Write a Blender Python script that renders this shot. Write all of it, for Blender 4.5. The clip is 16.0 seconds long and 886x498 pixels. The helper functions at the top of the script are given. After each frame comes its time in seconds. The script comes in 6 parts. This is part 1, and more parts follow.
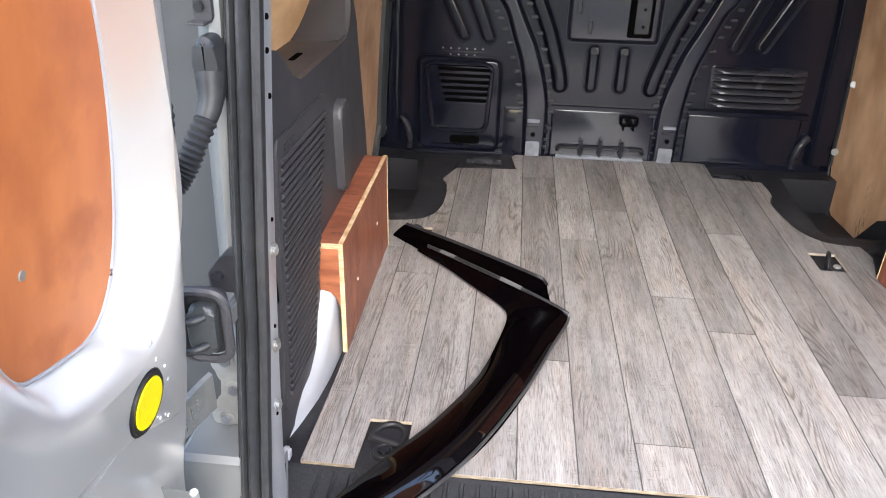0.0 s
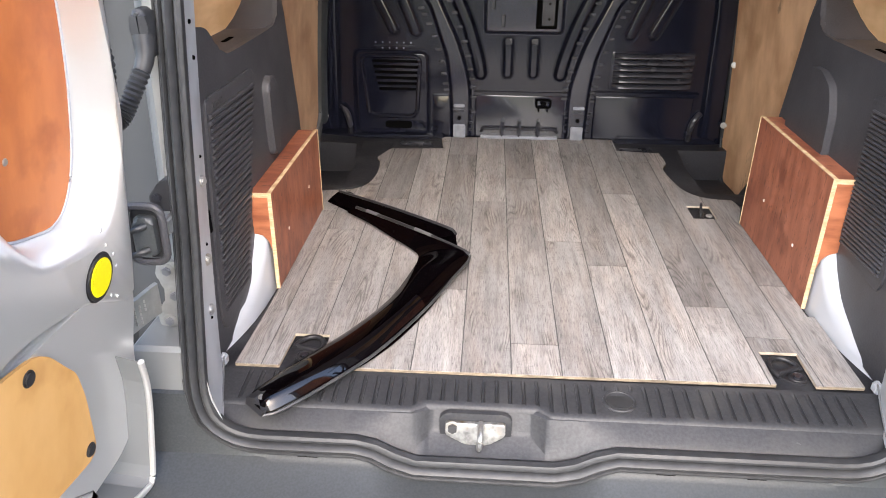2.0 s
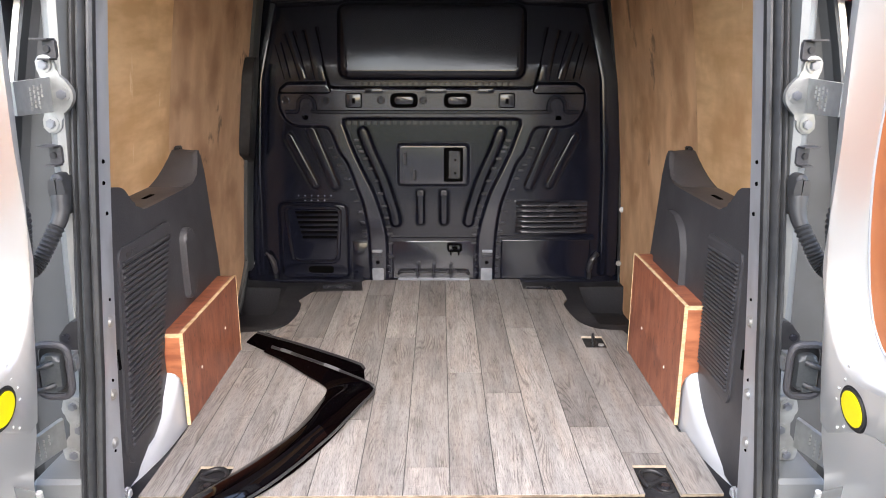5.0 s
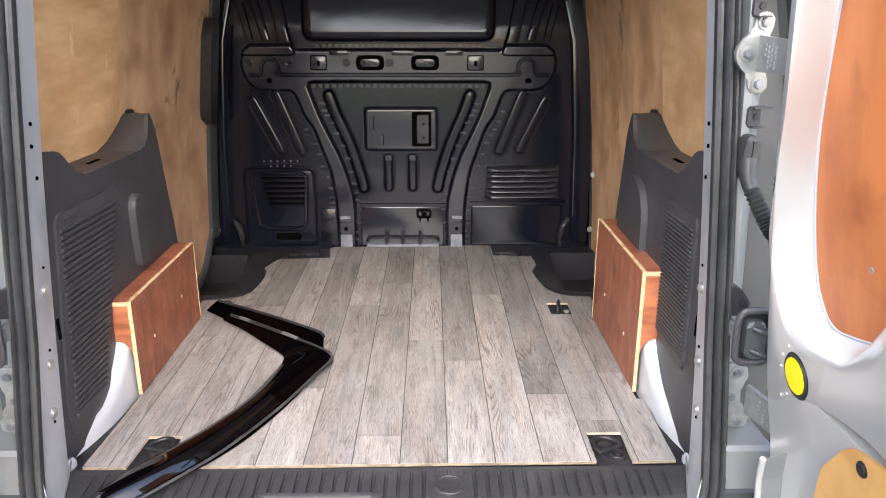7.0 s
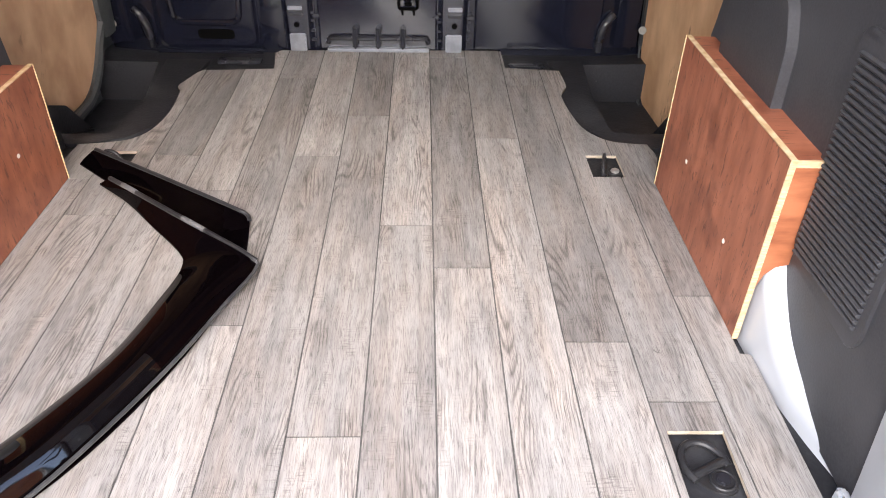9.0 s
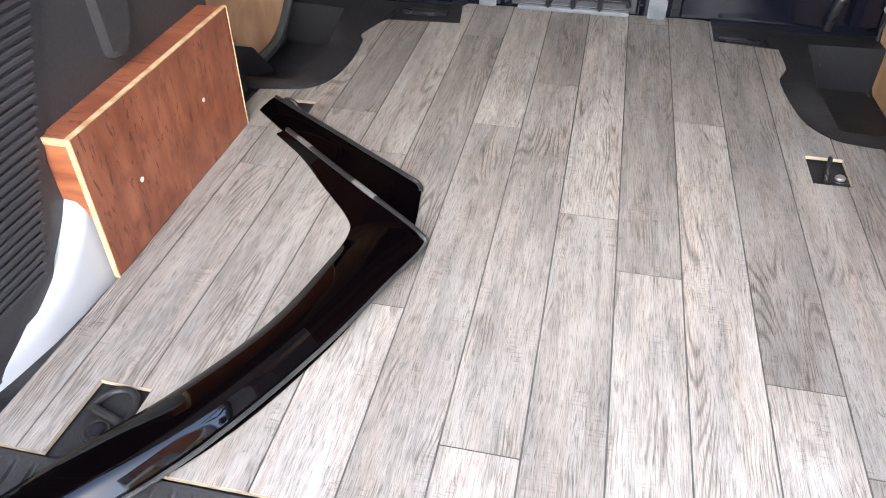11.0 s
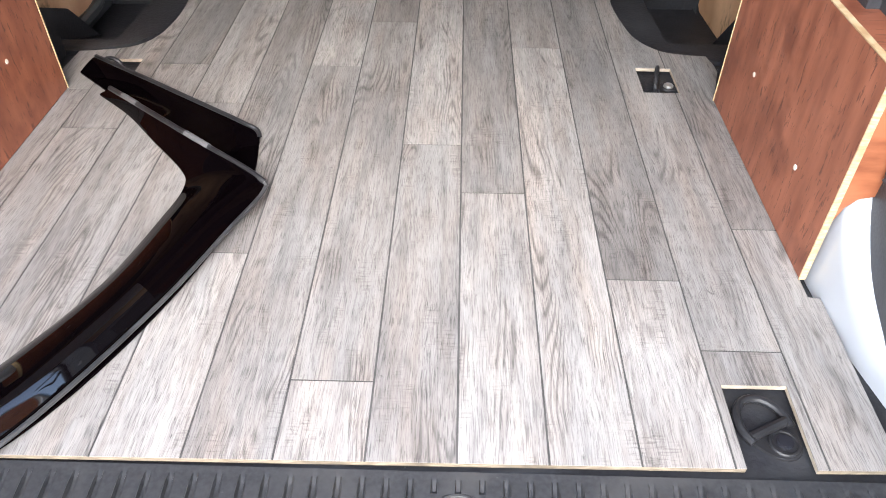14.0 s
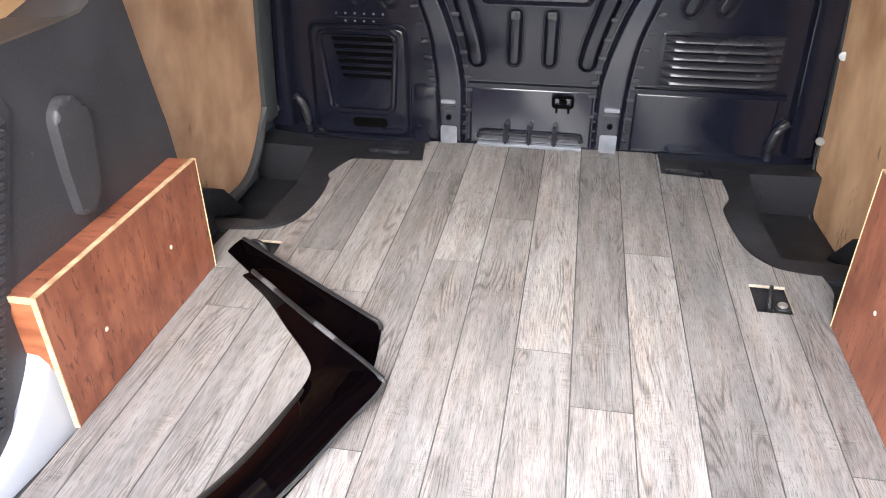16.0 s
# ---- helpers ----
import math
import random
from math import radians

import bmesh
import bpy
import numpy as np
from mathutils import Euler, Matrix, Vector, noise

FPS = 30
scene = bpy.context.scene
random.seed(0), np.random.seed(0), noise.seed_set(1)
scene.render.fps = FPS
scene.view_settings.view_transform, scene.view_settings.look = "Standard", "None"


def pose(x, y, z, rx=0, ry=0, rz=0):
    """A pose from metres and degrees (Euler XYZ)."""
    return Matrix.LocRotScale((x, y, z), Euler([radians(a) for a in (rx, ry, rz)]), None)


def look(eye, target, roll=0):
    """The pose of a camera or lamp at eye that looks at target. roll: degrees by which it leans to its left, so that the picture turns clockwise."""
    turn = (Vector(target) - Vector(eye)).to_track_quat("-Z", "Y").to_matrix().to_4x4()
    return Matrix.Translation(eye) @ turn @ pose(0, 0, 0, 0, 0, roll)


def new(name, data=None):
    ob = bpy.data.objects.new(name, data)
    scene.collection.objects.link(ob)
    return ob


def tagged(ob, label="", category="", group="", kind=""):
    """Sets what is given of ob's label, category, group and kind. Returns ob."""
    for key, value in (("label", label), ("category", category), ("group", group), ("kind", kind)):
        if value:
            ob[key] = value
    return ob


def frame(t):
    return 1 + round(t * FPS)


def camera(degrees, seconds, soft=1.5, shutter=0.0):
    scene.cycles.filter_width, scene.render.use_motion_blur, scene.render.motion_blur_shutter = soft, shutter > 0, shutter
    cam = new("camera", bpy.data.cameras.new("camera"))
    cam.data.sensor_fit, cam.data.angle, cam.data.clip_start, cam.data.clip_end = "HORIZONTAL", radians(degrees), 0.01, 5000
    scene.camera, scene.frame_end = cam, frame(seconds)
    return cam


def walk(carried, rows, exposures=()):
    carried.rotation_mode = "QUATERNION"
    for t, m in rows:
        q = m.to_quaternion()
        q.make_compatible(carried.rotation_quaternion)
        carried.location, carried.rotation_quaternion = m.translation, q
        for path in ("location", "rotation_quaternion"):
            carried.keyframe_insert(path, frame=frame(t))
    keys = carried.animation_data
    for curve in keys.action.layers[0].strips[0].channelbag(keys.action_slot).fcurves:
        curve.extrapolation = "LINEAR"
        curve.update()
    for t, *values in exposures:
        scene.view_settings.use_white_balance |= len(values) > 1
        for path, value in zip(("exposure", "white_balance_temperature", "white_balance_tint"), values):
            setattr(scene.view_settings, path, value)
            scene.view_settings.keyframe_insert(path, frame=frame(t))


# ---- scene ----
cam = camera(62.3, 16.0, soft=1.0)
PATH = [
    (0, (-0.305, -0.912, 0.865), (-0.47, 0.855, -0.058), 1.4),
    (0.5, (-0.261, -0.947, 0.843), (-0.244, 0.832, -0.07), 4.1),
    (1, (-0.126, -1.031, 0.842), (-0.206, 0.744, -0.077), 2.9),
    (1.5, (-0.087, -1.093, 0.848), (-0.221, 0.677, -0.075), 1.3),
    (2, (-0.123, -1.22, 0.859), (-0.235, 0.569, -0.029), 0.4),
    (2.5, (-0.124, -1.35, 0.873), (-0.187, 0.464, 0.034), 0.5),
    (3, (-0.027, -1.376, 0.874), (-0.058, 0.46, 0.08), 0.5),
    (3.5, (0.021, -1.372, 0.858), (0.008, 0.485, 0.116), 0.3),
    (4, (0.021, -1.379, 0.866), (0.015, 0.505, 0.195), 0.2),
    (4.5, (0.018, -1.38, 0.878), (0.017, 0.537, 0.306), 0.1),
    (4.7, (0.016, -1.383, 0.895), (0.021, 0.549, 0.377), 0.1),
    (6.8, (0.093, -1.378, 0.902), (0.111, 0.542, 0.344), 0.1),
    (7, (0.106, -1.347, 0.884), (0.138, 0.559, 0.28), 0.1),
    (7.5, (0.087, -1.123, 0.838), (0.172, 0.73, 0.088), 0.3),
    (8, (0.048, -0.882, 0.833), (0.271, 0.908, -0.029), 1.1),
    (8.2, (0.060, -0.825, 0.822), (0.345, 0.935, -0.070), 1.4),
    (8.4, (0.076, -0.765, 0.809), (0.338, 0.960, -0.150), 1.8),
    (8.5, (0.084, -0.74, 0.802), (0.316, 0.972, -0.205), 2.0),
    (8.7, (0.118, -0.648, 0.783), (0.274, 1.023, -0.305), 1.9),
    (10.8, (0.076, -0.435, 0.752), (-0.199, 1.064, -0.543), 0.1),
    (11, (0.056, -0.445, 0.75), (-0.267, 1.062, -0.524), 0.1),
    (11.5, (0.018, -0.463, 0.751), (-0.409, 1.064, -0.468), -0.1),
    (12, (0.002, -0.462, 0.776), (-0.503, 1.105, -0.359), -0.7),
    (12.5, (0.007, -0.452, 0.807), (-0.51, 1.171, -0.241), -1.5),
    (13, (0.03, -0.443, 0.79), (-0.368, 1.191, -0.292), -1.9),
    (13.5, (0.088, -0.453, 0.729), (-0.084, 1.106, -0.512), -1.0),
    (14, (0.133, -0.463, 0.699), (0.098, 1.024, -0.637), 0.3),
    (14.5, (0.121, -0.468, 0.704), (0.122, 1.012, -0.642), 1.3),
    (15, (0.109, -0.456, 0.739), (0.069, 1.099, -0.518), 1.5),
    (15.5, (0.108, -0.447, 0.779), (-0.038, 1.194, -0.355), 0.7),
    (16, (0.1, -0.444, 0.818), (-0.21, 1.241, -0.214), -0.4),
]
walk(cam, [(t, look(eye, target, roll)) for t, eye, target, roll in PATH],
     exposures=[(0, 2.00, 6400, 11), (1.8, 1.98, 6700, 13), (7.6, 2.00, 6680, 13), (8.7, 2.12, 6680, 13), (10.8, 2.24, 6250, 9), (11.5, 2.28, 6250, 9), (12.5, 2.48, 6250, 9), (13.0, 2.44, 6250, 9), (14.0, 2.22, 6250, 9), (15.0, 2.18, 6250, 9), (16, 2.52, 6250, 10)])

# ---- light ----
world = bpy.data.worlds.new("overcast_sky")
scene.world = world
world.use_nodes = True
wn = world.node_tree
sky = wn.nodes.new("ShaderNodeTexSky")
sky.sky_type, sky.sun_disc = "NISHITA", False
sky.sun_elevation, sky.sun_rotation = radians(39.5), radians(161.6)
sky.air_density, sky.dust_density, sky.ozone_density = 1.0, 1.6, 1.0
wn.links.new(sky.outputs[0], wn.nodes["Background"].inputs[0])
wn.nodes["Background"].inputs[1].default_value = 0.23
sun_data = bpy.data.lights.new("sun", "SUN")
sun_data.energy, sun_data.angle, sun_data.color = 2.15, radians(58), (1.0, 0.935, 0.85)
sun = new("sun", sun_data)
sun.matrix_world = look((-2.0, -6.0, 5.1), (0, 0, 0))


# ---- materials ----
def mat(name, ca, cb=None, rough=0.5, metal=0.0, scale=20.0, stretch=(1, 1, 1), bump=0.0, bscale=None, detail=5.0,
        spec=0.5, coat=0.0, rvar=0.1, lo=0.35, hi=0.65, stain=None, stain_scale=3.0, vary=0.0, bdist=0.002, scuff=None):
    """Base colour mixed by stretched noise, larger stains, varied gloss and fine relief."""
    m = bpy.data.materials.new(name)
    m.use_nodes = True
    nt, n = m.node_tree, m.node_tree.nodes
    b = n["Principled BSDF"]
    cb = cb or ca
    tc = n.new("ShaderNodeTexCoord")
    mp = n.new("ShaderNodeMapping")
    mp.inputs["Scale"].default_value = stretch
    nt.links.new(tc.outputs["Object"], mp.inputs[0])
    noi = n.new("ShaderNodeTexNoise")
    noi.inputs["Scale"].default_value, noi.inputs["Detail"].default_value = scale, detail
    nt.links.new(mp.outputs[0], noi.inputs["Vector"])
    ramp = n.new("ShaderNodeValToRGB")
    ramp.color_ramp.elements[0].position, ramp.color_ramp.elements[1].position = lo, hi
    ramp.color_ramp.elements[0].color, ramp.color_ramp.elements[1].color = (*ca, 1), (*cb, 1)
    nt.links.new(noi.outputs["Fac"], ramp.inputs[0])
    col = ramp.outputs[0]
    if stain:
        ns = n.new("ShaderNodeTexNoise")
        ns.inputs["Scale"].default_value, ns.inputs["Detail"].default_value = stain_scale, 4
        nt.links.new(tc.outputs["Object"], ns.inputs["Vector"])
        rs = n.new("ShaderNodeMapRange")
        rs.inputs["From Min"].default_value, rs.inputs["From Max"].default_value = 0.52, 0.72
        nt.links.new(ns.outputs["Fac"], rs.inputs[0])
        mx = n.new("ShaderNodeMix")
        mx.data_type = "RGBA"
        nt.links.new(rs.outputs[0], mx.inputs[0])
        nt.links.new(col, mx.inputs[6])
        mx.inputs[7].default_value = (*stain, 1)
        col = mx.outputs[2]
    if scuff:
        shade, sc, st, cut = scuff
        ms = n.new("ShaderNodeMapping")
        ms.inputs["Scale"].default_value = st
        nt.links.new(tc.outputs["Object"], ms.inputs[0])
        nf = n.new("ShaderNodeTexNoise")
        nf.inputs["Scale"].default_value, nf.inputs["Detail"].default_value, nf.inputs["Distortion"].default_value = sc, 7, 0.6
        nf.inputs["Roughness"].default_value = 0.65
        nt.links.new(ms.outputs[0], nf.inputs["Vector"])
        rf = n.new("ShaderNodeMapRange")
        rf.inputs["From Min"].default_value, rf.inputs["From Max"].default_value, rf.inputs["To Max"].default_value = cut, cut + 0.06, 0.8
        nt.links.new(nf.outputs["Fac"], rf.inputs[0])
        mf = n.new("ShaderNodeMix")
        mf.data_type = "RGBA"
        nt.links.new(rf.outputs[0], mf.inputs[0])
        nt.links.new(col, mf.inputs[6])
        mf.inputs[7].default_value = (*shade, 1)
        col = mf.outputs[2]
    if vary:
        oi = n.new("ShaderNodeObjectInfo")
        mr = n.new("ShaderNodeMapRange")
        mr.inputs["To Min"].default_value, mr.inputs["To Max"].default_value = 1 - vary, 1 + vary
        nt.links.new(oi.outputs["Random"], mr.inputs[0])
        hs = n.new("ShaderNodeHueSaturation")
        nt.links.new(mr.outputs[0], hs.inputs["Value"])
        nt.links.new(col, hs.inputs["Color"])
        col = hs.outputs[0]
    nt.links.new(col, b.inputs["Base Color"])
    b.inputs["Metallic"].default_value = metal
    b.inputs["Specular IOR Level"].default_value = spec
    b.inputs["Coat Weight"].default_value = coat
    b.inputs["Coat Roughness"].default_value = 0.08
    nr = n.new("ShaderNodeTexNoise")
    nr.inputs["Scale"].default_value, nr.inputs["Detail"].default_value = 9, 6
    nt.links.new(tc.outputs["Object"], nr.inputs["Vector"])
    rr = n.new("ShaderNodeMapRange")
    rr.inputs["To Min"].default_value, rr.inputs["To Max"].default_value = max(rough - rvar, 0.02), rough + rvar
    nt.links.new(nr.outputs["Fac"], rr.inputs[0])
    nt.links.new(rr.outputs[0], b.inputs["Roughness"])
    if bump:
        nb = n.new("ShaderNodeTexNoise")
        nb.inputs["Scale"].default_value, nb.inputs["Detail"].default_value = bscale or scale, 4
        nt.links.new(mp.outputs[0] if bscale is None else tc.outputs["Object"], nb.inputs["Vector"])
        bp = n.new("ShaderNodeBump")
        bp.inputs["Strength"].default_value, bp.inputs["Distance"].default_value = bump, bdist
        nt.links.new(nb.outputs["Fac"], bp.inputs["Height"])
        nt.links.new(bp.outputs[0], b.inputs["Normal"])
    return m


def plank_mat():
    """Grey limed-oak print: long grain, cathedral figure, cross saw marks and a tone of its own for each plank."""
    m = bpy.data.materials.new("limed_oak_vinyl")
    m.use_nodes = True
    nt, n = m.node_tree, m.node_tree.nodes
    L = nt.links.new
    b = n["Principled BSDF"]
    tc, oi = n.new("ShaderNodeTexCoord"), n.new("ShaderNodeObjectInfo")
    off = n.new("ShaderNodeVectorMath")
    off.operation = "MULTIPLY_ADD"
    comb = n.new("ShaderNodeCombineXYZ")
    for i in (0, 1, 2):
        L(oi.outputs["Random"], comb.inputs[i])
    L(comb.outputs[0], off.inputs[0])
    off.inputs[1].default_value = (37.0, 91.0, 13.0)
    L(tc.outputs["Object"], off.inputs[2])

    def noise_at(sc, scale, detail, rough=0.6, dist=0.0, src=None):
        mp = n.new("ShaderNodeMapping")
        mp.inputs["Scale"].default_value = sc
        L(src or off.outputs[0], mp.inputs[0])
        t = n.new("ShaderNodeTexNoise")
        t.inputs["Scale"].default_value, t.inputs["Detail"].default_value = scale, detail
        t.inputs["Roughness"].default_value, t.inputs["Distortion"].default_value = rough, dist
        L(mp.outputs[0], t.inputs["Vector"])
        return t.outputs["Fac"]

    def calc(op, a, bb):
        x = n.new("ShaderNodeMath")
        x.operation = op
        L(a, x.inputs[0])
        x.inputs[1].default_value = bb
        return x.outputs[0]

    def ramp(src, stops):
        r = n.new("ShaderNodeValToRGB")
        while len(r.color_ramp.elements) < len(stops):
            r.color_ramp.elements.new(0.5)
        for e, (p, c) in zip(r.color_ramp.elements, stops):
            e.position, e.color = p, (*((c, c * 0.985, c * 0.975) if isinstance(c, float) else c), 1)
        L(src, r.inputs[0])
        return r.outputs[0]

    def mix(kind, fac, a, bb):
        x = n.new("ShaderNodeMix")
        x.data_type, x.blend_type = "RGBA", kind
        if isinstance(fac, float):
            x.inputs[0].default_value = fac
        else:
            L(fac, x.inputs[0])
        L(a, x.inputs[6])
        L(bb, x.inputs[7])
        return x.outputs[2]

    # the grain wavers along the board
    waver = n.new("ShaderNodeCombineXYZ")
    L(calc("MULTIPLY", calc("SUBTRACT", noise_at((4, 5, 1), 1.3, 2), 0.5), 0.014), waver.inputs[0])
    bent = n.new("ShaderNodeVectorMath")
    L(off.outputs[0], bent.inputs[0])
    L(waver.outputs[0], bent.inputs[1])
    w = bent.outputs[0]

    broad = noise_at((9, 1.6, 1), 2.2, 4)
    base = ramp(broad, [(0.3, (0.204, 0.199, 0.196)), (0.5, (0.264, 0.258, 0.253)), (0.72, (0.334, 0.327, 0.320))])
    # long soft streaks, then short crisp pores that lie denser in the dark streaks
    streak = noise_at((38, 2.2, 1), 2.4, 4, 0.6, src=w)
    base = mix("MULTIPLY", 1.0, base, ramp(streak, [(0.34, 0.80), (0.50, 1.0), (0.66, 1.06)]))
    fine = noise_at((300, 12, 1), 3.0, 3, 0.6, src=w)
    base = mix("MULTIPLY", 1.0, base, ramp(fine, [(0.36, 0.70), (0.47, 0.98), (0.62, 1.10)]))
    pores = noise_at((210, 12, 1), 3.0, 3, 0.65, src=w)
    dense = ramp(noise_at((20, 3.2, 1), 1.8, 3), [(0.36, 0.35), (0.60, 1.0)])
    base = mix("MULTIPLY", dense, base, ramp(pores, [(0.39, 0.60), (0.420, 0.86), (0.450, 1.03)]))
    # cathedral figure: contour lines of a long soft field
    field = noise_at((12, 1.1, 1), 1.2, 1, 0.4, src=w)
    ring = calc("MULTIPLY_ADD", calc("SINE", calc("MULTIPLY", field, 170.0), 0.0), 0.5)
    ring.node.inputs[2].default_value = 0.5
    figure = ramp(ring, [(0.0, 0.50), (0.28, 0.86), (0.60, 1.06)])
    patch = ramp(noise_at((9, 2.6, 1), 2.0, 2), [(0.50, 0.0), (0.62, 0.85)])
    base = mix("MULTIPLY", patch, base, mix("MULTIPLY", 0.6, figure, ramp(fine, [(0.36, 0.6), (0.5, 1.0)])))
    # faint cross saw marks in patches
    saw = ramp(noise_at((18, 150, 1), 2.6, 3), [(0.38, 0.62), (0.46, 0.95), (0.62, 1.06)])
    sawpatch = ramp(noise_at((14, 5.5, 1), 1.8, 3), [(0.54, 0.0), (0.66, 0.85)])
    base = mix("MULTIPLY", sawpatch, base, saw)
    # knots and dark flecks
    fleck = ramp(noise_at((26, 9, 1), 2.4, 5, 0.7, 1.2), [(0.27, 0.40), (0.36, 1.0)])
    base = mix("MULTIPLY", 0.8, base, fleck)
    tint = ramp(noise_at((14, 2.0, 1), 1.7, 3), [(0.40, (0.96, 1.0, 1.03)), (0.54, (1.0, 1.0, 1.0)), (0.74, (1.05, 0.99, 0.94))])
    base = mix("MULTIPLY", 0.8, base, tint)
    hs = n.new("ShaderNodeHueSaturation")
    mr = n.new("ShaderNodeMapRange")
    mr.inputs["To Min"].default_value, mr.inputs["To Max"].default_value = 0.95, 1.05
    L(oi.outputs["Random"], mr.inputs[0])
    tone = n.new("ShaderNodeMath")
    tone.operation = "MULTIPLY"
    L(oi.outputs["Color"], tone.inputs[0])
    L(mr.outputs[0], tone.inputs[1])
    L(tone.outputs[0], hs.inputs["Value"])
    L(base, hs.inputs["Color"])
    L(hs.outputs[0], b.inputs["Base Color"])
    b.inputs["Roughness"].default_value = 0.5
    b.inputs["Specular IOR Level"].default_value = 0.35
    bp = n.new("ShaderNodeBump")
    bp.inputs["Strength"].default_value, bp.inputs["Distance"].default_value = 0.35, 0.0008
    L(pores, bp.inputs["Height"])
    L(bp.outputs[0], b.inputs["Normal"])
    return m


M_PLANK = plank_mat()
M_GAP = mat("dark_joint_print", (0.055, 0.054, 0.053), (0.095, 0.093, 0.090), 0.8)
M_PLYEDGE = mat("raw_ply_edge", (0.48, 0.33, 0.17), (0.66, 0.50, 0.31), 0.75, scale=60, stretch=(1, 1, 6), bump=0.3, stain=(0.40, 0.24, 0.12), stain_scale=30)
M_FLOOREDGE = mat("trimmed_ply_edge", (0.13, 0.105, 0.075), (0.28, 0.225, 0.16), 0.8, scale=60, stretch=(1, 1, 6), bump=0.3, stain=(0.09, 0.07, 0.05), stain_scale=14)
M_BULK = mat("black_gloss_steel", (0.0058, 0.0066, 0.0122), (0.0076, 0.0086, 0.0154), 0.14, scale=12, bump=0.07, bscale=7, bdist=0.01, spec=0.42, rvar=0.05)
# Bulkhead black lightened for the reflected sheen on belt, plate and lower panel.
M_BULKBAR = mat("lightened_black_steel", (0.0092, 0.0103, 0.0185), (0.0124, 0.0138, 0.0235), 0.17, scale=12, bump=0.07, bscale=9, bdist=0.008, spec=0.58, coat=0.3, rvar=0.06)
# Bulkhead black raised to a lit tone for tabs, beads and louvres.
M_BULKLO = mat("black_steel_lit_tone", (0.014, 0.0145, 0.019), (0.019, 0.0195, 0.025), 0.26, scale=14, spec=0.5, bump=0.05, bscale=8, bdist=0.006)
M_HOLE = mat("dark_void", (0.003, 0.003, 0.003), None, 0.9, spec=0.0)
M_TRIM = mat("charcoal_grained_plastic", (0.035, 0.0345, 0.0385), (0.046, 0.0455, 0.050), 0.46, scale=260, bump=0.35, detail=2, bdist=0.0006, spec=0.45, stain=(0.056, 0.055, 0.060), stain_scale=5, scuff=((0.14, 0.165, 0.165), 11, (1, 2.2, 1), 0.70))
M_SILL = mat("grey_grained_plastic", (0.024, 0.025, 0.028), (0.035, 0.036, 0.039), 0.50, scale=180, bump=0.4, detail=2, bdist=0.0008, spec=0.35, stain=(0.046, 0.046, 0.047), stain_scale=9, scuff=((0.12, 0.12, 0.12), 30, (1, 3, 1), 0.69))
M_BUMP = mat("grey_textured_bumper_plastic", (0.033, 0.037, 0.0395), (0.044, 0.0485, 0.0515), 0.46, scale=220, bump=0.35, detail=2, bdist=0.0007, stain=(0.045, 0.049, 0.051), stain_scale=4)
M_RUBBER = mat("black_rubber_seal", (0.020, 0.0212, 0.023), (0.031, 0.0322, 0.0345), 0.44, scale=60, bump=0.15, spec=0.4, stain=(0.040, 0.040, 0.040), stain_scale=8, scuff=((0.09, 0.09, 0.09), 35, (1, 1, 0.4), 0.70))
M_MAT = mat("black_rubber_mat", (0.012, 0.0125, 0.016), (0.018, 0.0185, 0.022), 0.55, scale=160, bump=0.5, detail=3, stain=(0.040, 0.042, 0.046), stain_scale=7, scuff=((0.10, 0.097, 0.09), 55, (1, 1, 1), 0.68))
M_SILVER = mat("silver_metallic_paint", (0.64, 0.64, 0.62), (0.68, 0.68, 0.66), 0.30, 0.55, scale=2, detail=1, coat=0.5, rvar=0.04)
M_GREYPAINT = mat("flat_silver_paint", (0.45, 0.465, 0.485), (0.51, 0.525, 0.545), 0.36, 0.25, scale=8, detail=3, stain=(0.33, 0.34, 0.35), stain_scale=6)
# Body silver of the doors, darkened for parts that face the full sun.
M_PILLAR = mat("toned_down_silver_paint", (0.175, 0.182, 0.184), (0.200, 0.207, 0.208), 0.42, 0.3, scale=3, detail=2, coat=0.15, rvar=0.05)
# Dark grey that already holds the shade deep in the pillar channel.
M_GUTTER = mat("shaded_channel_grey", (0.032, 0.036, 0.040), (0.044, 0.048, 0.053), 0.5, scale=4, detail=3, stain=(0.027, 0.030, 0.032), stain_scale=6)
M_WHITE = mat("pale_silver_arch_paint", (0.44, 0.46, 0.49), (0.48, 0.50, 0.53), 0.3, 0.15, scale=4, detail=2, coat=0.4, rvar=0.05)
M_DARKSTEEL = mat("shadow_grey_panel", (0.05, 0.055, 0.065), (0.07, 0.075, 0.085), 0.5, scale=10)
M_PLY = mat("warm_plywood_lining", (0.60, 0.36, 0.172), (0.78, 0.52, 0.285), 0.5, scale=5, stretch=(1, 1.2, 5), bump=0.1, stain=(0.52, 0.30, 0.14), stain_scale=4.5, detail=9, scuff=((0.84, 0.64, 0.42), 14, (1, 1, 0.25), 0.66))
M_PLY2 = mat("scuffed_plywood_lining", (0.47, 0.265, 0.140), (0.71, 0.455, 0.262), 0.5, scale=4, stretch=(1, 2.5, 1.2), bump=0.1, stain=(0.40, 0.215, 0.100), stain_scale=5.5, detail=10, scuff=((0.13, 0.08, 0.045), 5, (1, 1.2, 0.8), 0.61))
# Left board: smudges, and a base dimmed for the weaker light on that side.
M_PLY3 = mat("smudged_dimmed_plywood_lining", (0.44, 0.265, 0.155), (0.62, 0.405, 0.250), 0.5, scale=4, stretch=(1, 2.5, 1.2), bump=0.1, stain=(0.33, 0.185, 0.105), stain_scale=5.5, detail=10, scuff=((0.11, 0.07, 0.042), 5, (1, 1.2, 0.8), 0.585))
